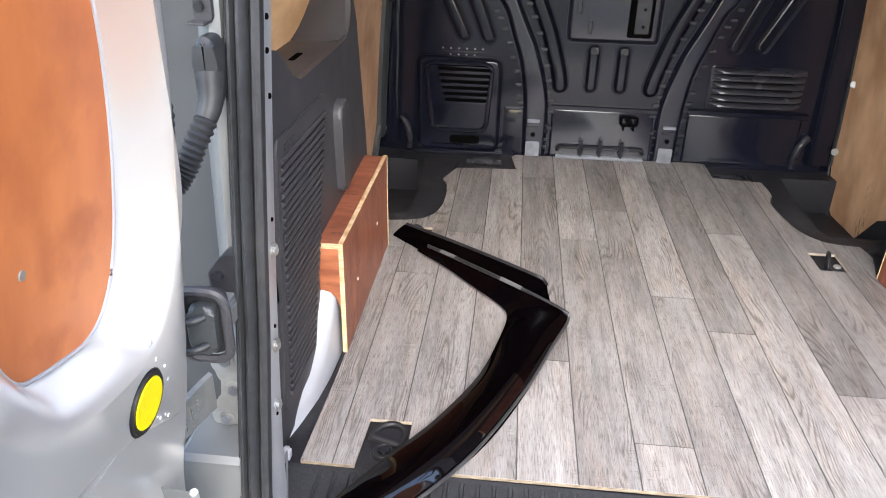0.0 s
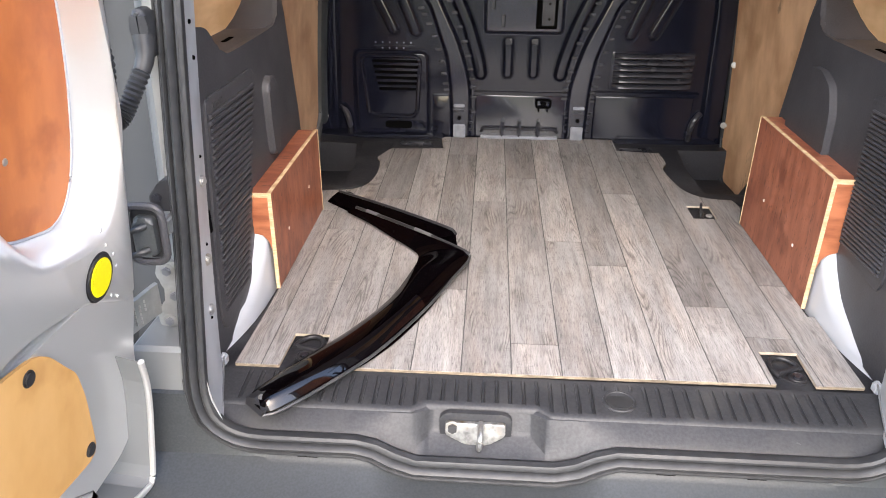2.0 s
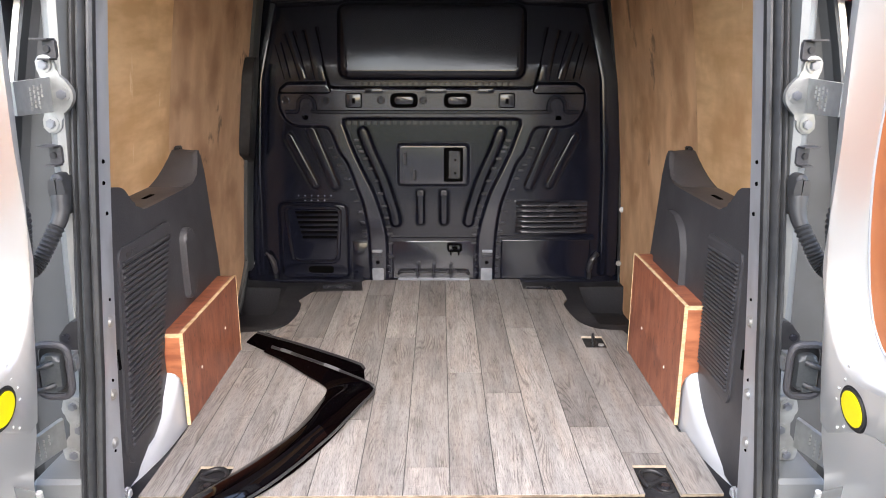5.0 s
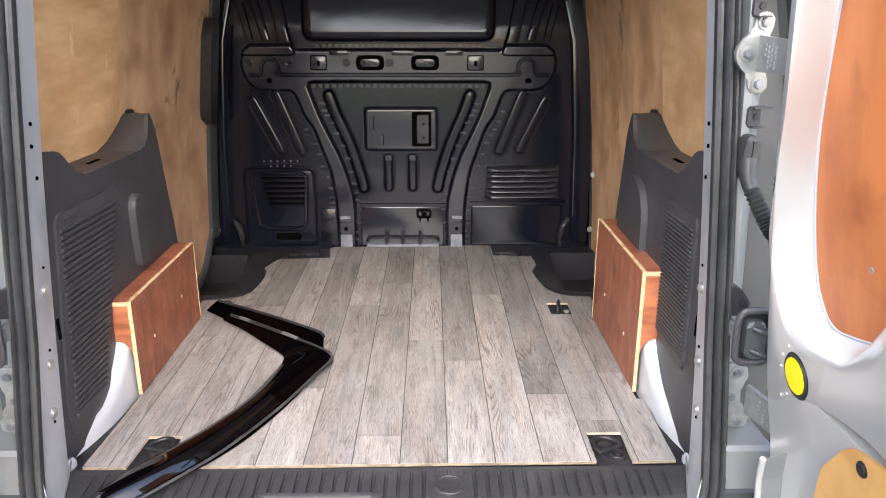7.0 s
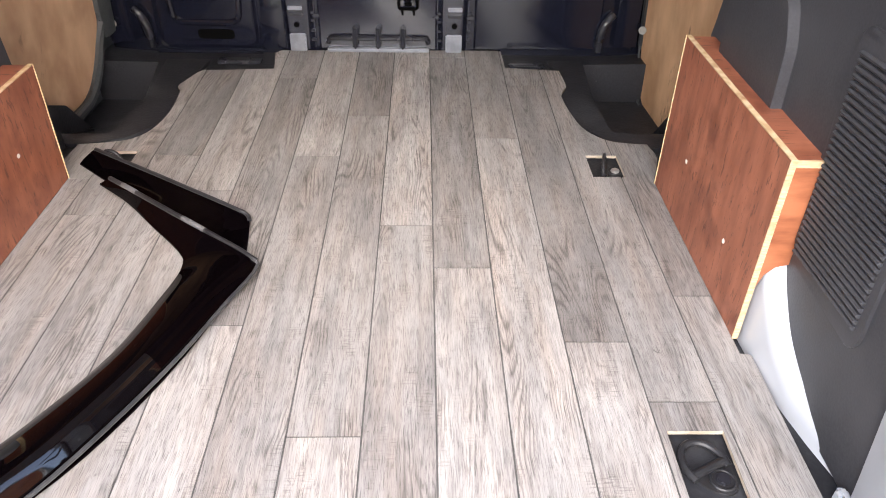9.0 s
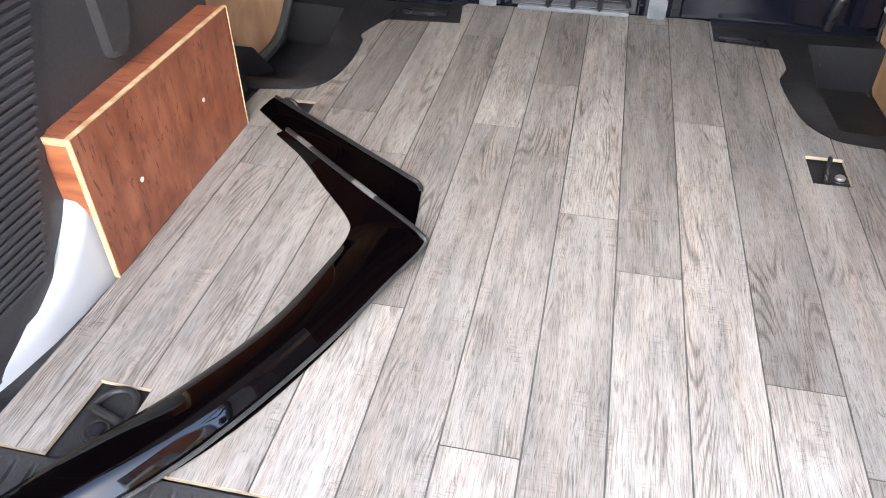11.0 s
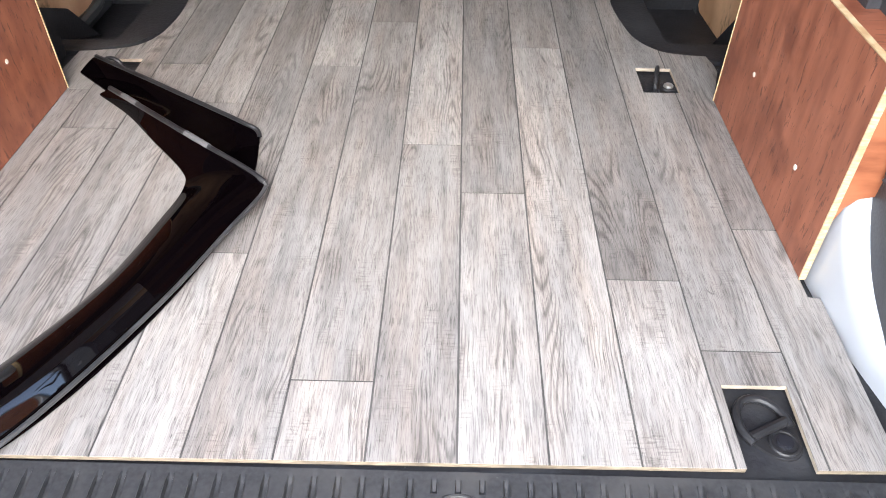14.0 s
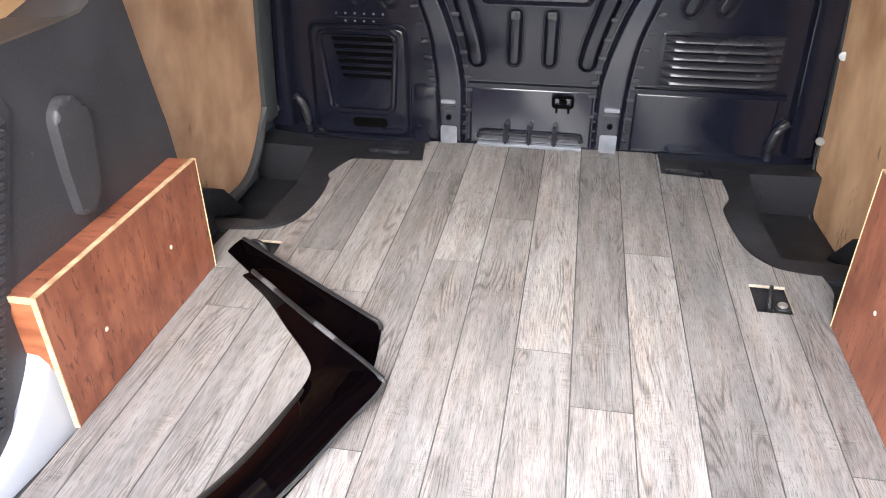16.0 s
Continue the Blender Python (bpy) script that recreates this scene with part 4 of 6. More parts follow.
for x, w, h, big in ((-0.572, 0.026, 0.026, 0), (-0.42, 0.026, 0.026, 0), (-0.312, 0.060, 0.040, 1), (-0.208, 0.026, 0.026, 0), (-0.120, 0.105, 0.055, 2), (-0.047, 0.026, 0.026, 0), (0.085, 0.105, 0.055, 2), (0.274, 0.060, 0.040, 1)):
    if big == 2:
        # void-black rim: the shaded valley round the pressing, put into colour
        rim = part("pressing", poly(rect(x - w / 2, x + w / 2, 0.72 - h / 2, 0.72 + h / 2, h * 0.4, 5), XZ, BY - 0.020, BY - 0.0225, 0.001, 2), M_HOLE, bulk, smooth=True)
        part("hole", poly(rect(x - w * 0.34, x + w * 0.34, 0.72 - h * 0.25, 0.72 + h * 0.25, h * 0.2, 4), XZ, BY - 0.0220, BY - 0.0285, 0.003), M_BULKBAR, rim, smooth=True)
    elif big == 1:
        rim = part("pressing", poly(rect(x - w / 2 + 0.003, x + w / 2 - 0.003, 0.717 - h / 2, 0.723 + h / 2, 0.007, 4), XZ, BY - 0.020, BY - 0.0260, 0.0035, 3), M_BULKBAR, bulk, smooth=True)
        # raised void-black ring draws the shaded outline of the pressing
        part("shade_outline", tube([(a, BY - 0.0215, b) for a, b in rect(x - w / 2, x + w / 2, 0.714 - h / 2, 0.726 + h / 2, 0.009, 4)], 0.0022, 6, closed=True), M_HOLE, rim, smooth=True)
        part("hole", box(x - 0.006, x + 0.006, BY - 0.0266, BY - 0.021, 0.709, 0.728, 0.0), M_HOLE, rim)
    else:
        rim = part("pressing", tube([(x + 0.0125 * math.cos(q), BY - 0.0215, 0.72 + 0.0125 * math.sin(q)) for q in np.linspace(0, 2 * math.pi, 21)[:-1]], 0.0028, 8, closed=True), M_BULKBAR, bulk, smooth=True)
        part("hole", disc((x, BY - 0.0205, 0.72), (0, -1, 0), 0.010, 0.0012, 16), M_BULK, rim, smooth=True)
# welded tabs above and below the belt
for z, a, b, h in ((0.636, -0.335, 0.305, 0.017), (0.782, -0.315, 0.290, 0.015)):
    n = 26
    for i in range(n):
        x = a + (b - a) * i / (n - 1)
        part("weld_tab", box(x - 0.0092, x + 0.0092, BY - 0.015, BY, z - h / 2 - 0.002, z + h / 2, 0.0018, 1), M_BULKBAR, bulk)
for a, b in ((-0.27, -0.20), (-0.04, 0.045), (0.16, 0.225)):
    part("belt_clip", poly(rect(a, b, 0.746, 0.764, 0.005), XZ, BY - 0.016, BY - 0.027, 0.004), M_BULK, bulk, smooth=True)

# upper pillow and its frame
part("pillow", loft([[(a, BY - d, b) for a, b in rect(-0.368 - o, 0.343 + o, 0.800 - o, 1.075 + o, 0.045 + o, 8)] for o, d in ((0.010, -0.002), (0.008, 0.004), (0.005, 0.004), (0.003, 0.0), (0.0, 0.008), (-0.004, 0.016), (-0.010, 0.022), (-0.018, 0.0255), (-0.028, 0.027), (-0.030, 0.0271), (-0.034, 0.0271))]), M_BULK, bulk, "smooth bulged upper panel", smooth=True)
for s in (-1, 1):
    for a, b, w in (((0.425, 0.795), (0.465, 0.985), 0.050), ((0.492, 0.80), (0.545, 0.97), 0.034), ((0.552, 0.80), (0.585, 0.93), 0.030)):
        part("upper_rib", strip(smooth_line([(CX + s * a[0], a[1]), (CX + s * (a[0] * 0.6 + b[0] * 0.4), a[1] * 0.55 + b[1] * 0.45), (CX + s * b[0], b[1])], 4), w, 0.012, BY + 0.004), M_BULK, bulk, smooth=True)
    part("belt_seam", strip([(CX + s * 0.582, 0.747), (CX + s * 0.398, 0.747), (CX + s * 0.386, 0.752), (CX + s * 0.398, 0.795), (CX + s * 0.412, 0.850)], 0.007, 0.004, BY - 0.020), M_HOLE, bulk, "dark overlap seam")
    part("belt_boss", poly(rect(CX + s * 0.487 - 0.011, CX + s * 0.487 + 0.011, 0.645, 0.663, 0.003), XZ, BY - 0.020, BY - 0.021, 0.002), M_BULKLO, bulk, smooth=True)
part("header_roll", tube([(-0.66, BY + 0.03, 1.10), (-0.3, BY + 0.03, 1.12), (0.3, BY + 0.03, 1.12), (0.66, BY + 0.03, 1.10)], 0.05, 16), M_BULK, bulk, smooth=True)

# posts, splayed towards the top
for s in (-1, 1):
    line = smooth_line([(CX + s * 0.360, 0.600), (CX + s * 0.334, 0.520), (CX + s * 0.298, 0.455), (CX + s * 0.254, 0.340), (CX + s * 0.228, 0.226), (CX + s * 0.218, 0.150), (CX + s * 0.216, 0.0)], 5)
    for i in range(3, len(line) - 2, 2):
        p, t = line[i], (line[i + 1] - line[i - 1]).normalized()
        for e in (-1, 1):
            q = (p.x + e * t.y * 0.050, p.y - e * t.x * 0.050)
            if 0.08 < q[1] < 0.60:
                part("stitch_tab", box(q[0] - 0.011, q[0] + 0.011, BY - 0.0085, BY, q[1] - 0.0045, q[1] + 0.0045, 0.0025, 2), M_BULKLO, bulk)
    part("post_foot", box(CX + s * 0.220 - 0.023, CX + s * 0.220 + 0.023, BY - 0.030, BY - 0.020, 0.001, 0.052, 0.003), M_ZINC, bulk, "dull zinc foot of the post")
    part("post_slot", poly(rect(CX + s * 0.222 - 0.020, CX + s * 0.222 + 0.020, 0.118, 0.128, 0.003), XZ, BY - 0.0225, BY - 0.029, 0.002), M_ZINC, bulk, "bright slot edge")
    part("post_slot", poly(rect(CX + s * 0.222 - 0.020, CX + s * 0.222 + 0.020, 0.100, 0.108, 0.003), XZ, BY - 0.0225, BY - 0.027, 0.002), M_BULKLO, bulk)
    part("post_hole", disc((CX + s * 0.221, BY - 0.0235, 0.076), (0, -1, 0), 0.0075, 0.0018, 14), M_HOLE, bulk, "dark bolt hole")
    for dx in (-0.042, 0.042):
        for z in (0.028, 0.055, 0.082, 0.105):
            part("rail_tab", box(CX + s * 0.221 + dx - 0.007, CX + s * 0.221 + dx + 0.007, BY - 0.010, BY, z - 0.004, z + 0.004, 0.002, 1), M_BULKLO, bulk)
    # slanted ribs
    part("v_rib", pressed_path(smooth_line([(CX + s * 0.268, 0.598), (CX + s * 0.240, 0.520), (CX + s * 0.194, 0.413), (CX + s * 0.158, 0.300), (CX + s * 0.146, 0.242)], 5), 0.038, BY, 0.018), M_BULK, bulk, smooth=True)
    part("slant_rib", capsule((CX + s * 0.558, 0.578), (CX + s * 0.466, 0.392), 0.036, BY + 0.001, 0.008), M_BULK, bulk, smooth=True)
    part("slant_rib", capsule((CX + s * 0.470, 0.600), (CX + s * 0.386, 0.388), 0.040, BY + 0.001, 0.009), M_BULK, bulk, smooth=True)
    part("side_bead", tube(smooth_line([(CX + s * 0.672, BY - 0.004, 0.108), (CX + s * 0.660, BY - 0.010, 0.098), (CX + s * 0.646, BY - 0.012, 0.074), (CX + s * 0.640, BY - 0.012, 0.040), (CX + s * 0.639, BY - 0.010, 0.004)], 4), 0.0115, 10), M_BULKLO, bulk, smooth=True)
    part("side_channel", strip([(CX + s * 0.715, 0.02), (CX + s * 0.705, 0.45), (CX + s * 0.68, 0.80), (CX + s * 0.62, 1.08)], 0.075, 0.030, BY + 0.012), M_BULK, bulk, smooth=True)

# middle plate with its cut-outs
plate = part("middle_plate", pressed_rect(-0.146, 0.129, 0.390, 0.551, 0.016, BY, 0.013), M_BULKBAR, bulk, "lightened black raised plate with a framed cut-out", smooth=True)
part("cutout_frame", poly(rect(0.033, 0.108, 0.405, 0.538, 0.006), XZ, BY - 0.012, BY - 0.0165, 0.002), M_HOLE, plate, "dark frame")
part("cutout_plate", poly(rect(0.053, 0.097, 0.418, 0.526, 0.004), XZ, BY - 0.016, BY - 0.020, 0.002), M_BULKLO, plate)
for z in (0.492, 0.440):
    part("plate_hole", disc((0.078, BY - 0.0225, z), (0, -1, 0), 0.0045, 0.0012, 10), M_HOLE, plate)
for x, z0, z1 in ((-0.120, 0.470, 0.520), (-0.083, 0.410, 0.452)):
    part("plate_slot", poly(rect(x - 0.0045, x + 0.0045, z0, z1, 0.004), XZ, BY - 0.012, BY - 0.0220, 0.002), M_BULKLO, plate)
    part("slot_gap", box(x + 0.0045, x + 0.0075, BY - 0.0142, BY - 0.012, z0, z1), M_HOLE, plate)
for x in (-0.060, 0.034):
    part("centre_rib", capsule((x, 0.355), (x, 0.243), 0.032, BY + 0.001, 0.014), M_BULK, bulk, smooth=True)
    part("rib_cap", box(x - 0.012, x + 0.012, BY - 0.0165, BY - 0.010, 0.348, 0.370, 0.003), M_BULKLO, bulk)

# lower middle panel with lashing rail
def apron(x0, x1, z0, z1, foot):
    """A panel that slopes out towards its foot, under a small overhang."""
    rows = [(z1 + 0.004, 0.001), (z1, 0.004), (z1 - 0.004, 0.0045), (z0 + 0.012, foot - 0.001), (z0 + 0.004, foot), (z0, foot - 0.004)]
    secs = []
    for x, d in ((x0 - 0.003, 0.0), (x0, 0.7), (x0 + 0.004, 1.0), (x1 - 0.004, 1.0), (x1, 0.7), (x1 + 0.003, 0.0)):
        secs.append([(x, BY + 0.001 - y * d, z) for z, y in rows] + [(x, BY + 0.002, z0), (x, BY + 0.002, z1 + 0.004)])
    return loft(secs)


low = part("lower_panel", apron(-0.174, 0.158, 0.004, 0.160, 0.016), M_BULKBAR, bulk, "lightened black lower panel", smooth=True)
part("overhang", strip([(-0.180, 0.170), (0.164, 0.170)], 0.016, 0.013, BY, 0.7), M_BULK, bulk, smooth=True)
part("overhang", strip([(0.262, 0.176), (0.640, 0.176)], 0.018, 0.015, BY, 0.7), M_BULK, bulk, smooth=True)
part("rail", tube([(-0.150, BY - 0.022, 0.026), (-0.145, BY - 0.024, 0.038), (-0.13, BY - 0.024, 0.040), (0.115, BY - 0.024, 0.040), (0.130, BY - 0.024, 0.038), (0.135, BY - 0.022, 0.026)], 0.0075, 10), M_BULKLO, low, smooth=True)
part("rail_tray", box(-0.152, 0.138, BY - 0.034, BY - 0.014, 0.0015, 0.012, 0.003), M_ZINC, low, "dull zinc tray edge")
for x in (-0.072, -0.008, 0.062):
    part("rail_hook", box(x - 0.0075, x + 0.0075, BY - 0.040, BY - 0.012, 0.012, 0.074, 0.005, 3), M_BULK, low, smooth=True)
part("hook_plate", tube([(a, BY - 0.018, b) for a, b in rect(0.052, 0.104, 0.122, 0.150, 0.007)], 0.0042, 8, closed=True), M_HOLE, low, "black looped clip", smooth=True)
for x in (0.062, 0.094):
    part("clip_leg", box(x - 0.003, x + 0.003, BY - 0.020, BY - 0.012, 0.104, 0.122, 0.001, 1), M_HOLE, low)
part("hook_hole", poly(rect(0.068, 0.088, 0.131, 0.141, 0.004), XZ, BY - 0.0135, BY - 0.0225), M_HOLE, low)

# louvres
lv = part("louvre_frame", poly(rect(0.312, 0.616, 0.186, 0.330, 0.014), XZ, BY + 0.002, BY - 0.004, 0.003), M_BULK, bulk, smooth=True)
for i in range(6):
    z = 0.314 - 0.0216 * i
    secs = []
    for k in range(13):
        t = k / 12
        x = 0.322 + 0.285 * t
        h = math.sin(math.pi * min(1, max(0.0, t * 6 if t < 0.08 else (1 - t) * 3 if t > 0.84 else 0.5))) ** 0.5
        h = max(0.05, h)
        secs.append([(x, BY - 0.003, z + 0.010), (x, BY - 0.004 - 0.007 * h, z + 0.0085), (x, BY - 0.004 - 0.0125 * h, z + 0.005), (x, BY - 0.004 - 0.0165 * h, z + 0.0005), (x, BY - 0.004 - 0.0185 * h, z - 0.0055), (x, BY - 0.004 - 0.0175 * h, z - 0.0065), (x, BY - 0.003, z - 0.0065)])
    part("louvre", loft(secs), M_BULKLO, lv, smooth=True)

# vent panel
vp = part("vent_panel", pressed_rect(-0.624, -0.354, 0.004, 0.314, 0.028, BY, 0.010), M_BULK, bulk, "pressed vent panel with slats and an oval hole", smooth=True)
loop = rounded([(-0.600, 0.300), (-0.380, 0.300), (-0.395, 0.075), (-0.575, 0.075)], 0.03, 5)
part("vent_rim", tube([(x, BY - 0.012, z) for x, z in loop], 0.0085, 8, closed=True), M_BULK, vp, smooth=True)
for i in range(6):
    z = 0.272 - 0.0205 * i
    a, b = -0.560 + 0.005 * i, -0.382 - 0.003 * i
    part("vent_slat", box(a, b, BY - 0.019, BY - 0.009, z - 0.005, z + 0.004, 0.003), M_BULK, vp)
    part("vent_gap", box(a, b, BY - 0.0115, BY - 0.0095, z + 0.0045, z + 0.0135), M_HOLE, vp)
part("oval_hole", poly(rect(-0.516, -0.414, 0.028, 0.056, 0.013, 6), XZ, BY - 0.0095, BY - 0.0112), M_HOLE, vp, "oval dark hole")
part("vent_foot", box(-0.640, -0.335, BY - 0.020, BY, -0.012, 0.004, 0.004), M_BULK, vp)
for i in range(6):
    part("dot", disc((-0.545 + 0.026 * i, BY - 0.0005, 0.346), (0, -1, 0), 0.0028, 0.0022, 8), M_ZINC, bulk)
for i in range(4):
    part("dot", disc((-0.520 + 0.026 * i, BY - 0.0005, 0.326), (0, -1, 0), 0.0028, 0.0022, 8), M_ZINC, bulk)
part("dot_line", box(-0.552, -0.402, BY - 0.0025, BY, 0.334, 0.337), M_BULKLO, bulk)
part("lower_box", apron(0.268, 0.625, 0.004, 0.164, 0.012), M_BULK, bulk, "glossy black lower box", smooth=True)
part("side_box", poly(rect(-0.336, -0.272, 0.0, 0.158, 0.006), XZ, BY + 0.002, BY - 0.012, 0.004), M_BULK, bulk, smooth=True)
for z in (0.296, 0.075):
    for s in (-1, 1):
        part("edge_bolt", disc((s * 0.742, BY - 0.03, z), (-s * 0.5, -1, 0), 0.011, 0.008, 14, 0.002), M_STEEL, bulk, "zinc edge bolt", smooth=True)
part("floor_slot", box(0.36, 0.46, 1.385, 1.405, -0.012, -0.002, 0.003), M_BULKLO, bulk)
part("floor_slot", box(-0.45, -0.33, 1.395, 1.425, -0.012, -0.002, 0.003), M_BULKLO, bulk)

# the upper part of the bulkhead leans forward
for ob in bulk.children_recursive:
    for v in ob.data.vertices:
        if v.co.z > 0.84:
            v.co.y += 0.18 * (v.co.z - 0.84)


# black guide and edging at the front end of the left lining
gd = thing("pillar_edging", (-0.73, 1.43, 0.0), "black plastic pillar edging with a door guide", "trim panel")
part("edging", loft([[(-(wall_x(z) - 0.012), 1.395, z), (-(wall_x(z) - 0.022), 1.41, z), (-(wall_x(z) - 0.022), 1.455, z), (-(wall_x(z) - 0.0), 1.475, z), (-(wall_x(z) + 0.008), 1.475, z), (-(wall_x(z) + 0.008), 1.395, z)] for z in np.linspace(0.06, 1.18, 16)]), M_BUMP, gd, smooth=True)
part("guide", poly(rounded([(1.335, 0.53), (1.42, 0.49), (1.42, 0.88), (1.35, 0.88), (1.325, 0.82), (1.325, 0.57)], 0.012, 3), lambda a, b, d: (-(wall_x(b) - d), a, b), -0.004, 0.034, 0.008), M_CLIP, gd, "black door guide cover", smooth=True)
part("guide_window", poly(rect(1.350, 1.405, 0.62, 0.77, 0.006), lambda a, b, d: (-(wall_x(b) - d), a, b), 0.030, 0.037, 0.002), M_BUMP, gd, "grey inset of the guide")
gr = thing("pillar_edging", (0.73, 1.49, 0.0), "thin black plastic pillar edging", "trim panel")
part("edging", loft([[((wall_x(z) - 0.006), 1.486, z), ((wall_x(z) - 0.010), 1.495, z), ((wall_x(z) - 0.0), 1.505, z), ((wall_x(z) + 0.008), 1.505, z), ((wall_x(z) + 0.008), 1.486, z)] for z in np.linspace(0.02, 1.18, 16)]), M_RUBBER, gr, smooth=True)

for side, s in SIDES:
    far = 1.40 if s < 0 else 1.49
    foot = []
    for y in np.linspace(far - (0.30 if s < 0 else 0.09), far, 12):
        z = -0.055 + 0.16 * max(0.0, (y - far + 0.20) / 0.20) ** 2.2 if s < 0 else -0.126 + 0.14 * max(0.0, (y - far + 0.08) / 0.08) ** 2
        foot.append((s * (wall_x(z) - 0.004), y + 0.004, z - 0.004))
    foot += [(s * (wall_x(z) - 0.004), far + 0.006, z) for z in (0.13, 0.16, 0.20)]
    part("foot_edging", tube(foot, 0.013 if s < 0 else 0.004, 8), M_BUMP, gd if s < 0 else gr, smooth=True)


# ---- rear sill ----
sill = thing("sill_trim", (0, -0.1, -0.05), "grey ribbed plastic loading sill, scuffed", "sill trim")


def sill_section(x, k):
    z = zb(x)
    a = [(-0.036, -0.013), (-0.040, -0.0115), (-0.132, -0.0150), (-0.143, -0.0185), (-0.160, min(-0.023, 0.45 * z - 0.012)), (-0.172, z + 0.006), (-0.180, z - 0.002), (-0.188, z - 0.030), (-0.188, -0.14), (-0.036, -0.14)]
    b = [(-0.036, -0.013), (-0.040, -0.0115), (-0.116, -0.0155), (-0.123, -0.022), (-0.131, -0.058), (-0.138, -0.066), (-0.182, z + 0.001), (-0.188, z - 0.030), (-0.188, -0.14), (-0.036, -0.14)]
    return [(x, p[0] * (1 - k) + q[0] * k, p[1] * (1 - k) + q[1] * k) for p, q in zip(a, b)]


stations = [(x, float(np.interp(x, [-0.250, -0.240, -0.212, -0.204, -0.032, -0.024, 0.004, 0.014], [0, 0.07, 0.93, 1, 1, 0.93, 0.07, 0]))) for x in sorted([-0.632, -0.25, -0.24, -0.212, -0.204, -0.032, -0.024, 0.004, 0.014, 0.632] + list(np.linspace(-0.60, 0.60, 45)))]
part("tread", loft([sill_section(x, k) for x, k in stations]), M_SILL, sill, "grained grey plastic tread", smooth=True)
# tread mat with pressed grooves
xs, deep = [-0.632], [0.0]
for i in range(46):
    x = -0.576 + 0.0256 * i
    for dx, k in ((-0.0052, 0), (-0.0036, -0.45), (-0.0020, 1), (0.0020, 1), (0.0036, -0.45), (0.0052, 0)):
        xs.append(x + dx)
        deep.append(k)
xs.append(0.632)
deep.append(0.0)


def tread_row(y, k):
    row = []
    for x, d in zip(xs, deep):
        f = max(0.0, min(1.0, (0.130 - abs(x + 0.118)) / 0.026))
        yy = y + 0.018 * f * max(0.0, (-y - 0.09) / 0.04)
        q = k
        if abs(x - 0.141) < 0.038 and -0.128 < y < -0.060:
            q = 0
        row.append((x, yy, -0.0055 + (yy + 0.040) * 0.0677 - 0.0036 * d * q))
    return row


rows = [[(x, -0.0365, -0.012) for x in xs], tread_row(-0.037, 0), tread_row(-0.046, 0), tread_row(-0.051, 0.5), tread_row(-0.058, 1), tread_row(-0.062, 1), tread_row(-0.118, 1), tread_row(-0.125, 0.4), tread_row(-0.129, 0)] + [[(x, y - a, z - b) for x, y, z in tread_row(-0.129, 0)] for a, b in ((0.005, 0.0010), (0.009, 0.0030), (0.012, 0.0062), (0.014, 0.0110))]
part("tread_mat", loft(rows, close=False), M_SILL, sill, "grooved grey plastic tread", smooth=True)
zp = -0.0050 + (-0.092 + 0.04) * 0.0677
part("drain_ring", tube([(0.141 + 0.029 * math.cos(a), -0.092 + 0.029 * math.sin(a), zp - 0.0006) for a in np.linspace(0, 2 * math.pi, 25)[:-1]], 0.0032, 8, closed=True), M_SILL, sill, smooth=True)
part("drain_plug", disc((0.141, -0.092, zp - 0.002), (0, 0.06, 1), 0.026, 0.0035, 24, 0.0015), M_RUBBER, sill, "black rubber plug", smooth=True)
# recess lining round the striker
part("striker_pocket", poly(rounded([(-0.195, -0.070), (-0.060, -0.070), (-0.060, -0.026), (-0.075, -0.016), (-0.180, -0.016), (-0.195, -0.026)], 0.008, 3), XZ, -0.128, -0.139, 0.002), M_SILL, sill, "moulded pocket", smooth=True)

stk = thing("door_striker", (-0.128, -0.155, -0.07), "worn zinc door striker plate and hook in the sill pocket", "door striker")
part("plate", poly(rounded([(-0.184, -0.055), (-0.150, -0.072), (-0.128, -0.078), (-0.100, -0.072), (-0.072, -0.055), (-0.072, -0.032), (-0.184, -0.032)], 0.005, 3), lambda a, b, d: (a, d - 0.35 * (b + 0.03) * -1 * 0.6, b), -0.140, -0.147, 0.002), M_WORNSTEEL, stk, "worn zinc plate", smooth=True)
part("hook", tube(smooth_line([(-0.118, -0.146, -0.030), (-0.118, -0.178, -0.034), (-0.119, -0.186, -0.050), (-0.120, -0.176, -0.066), (-0.120, -0.150, -0.070)], 5), 0.0055, 10), M_WORNSTEEL, stk, smooth=True)
part("nut", disc((-0.170, -0.150, -0.042), (0, -1, 0.3), 0.009, 0.008, 6, 0.001), M_CLIP, stk, "black hexagon nut")
part("washer", disc((-0.170, -0.147, -0.042), (0, -1, 0.3), 0.013, 0.004, 16), M_WORNSTEEL, stk)

# ---- bumper ----
bmp = thing("rear_bumper", (0, -0.3, -0.4), "grey textured plastic rear bumper step", "bumper")


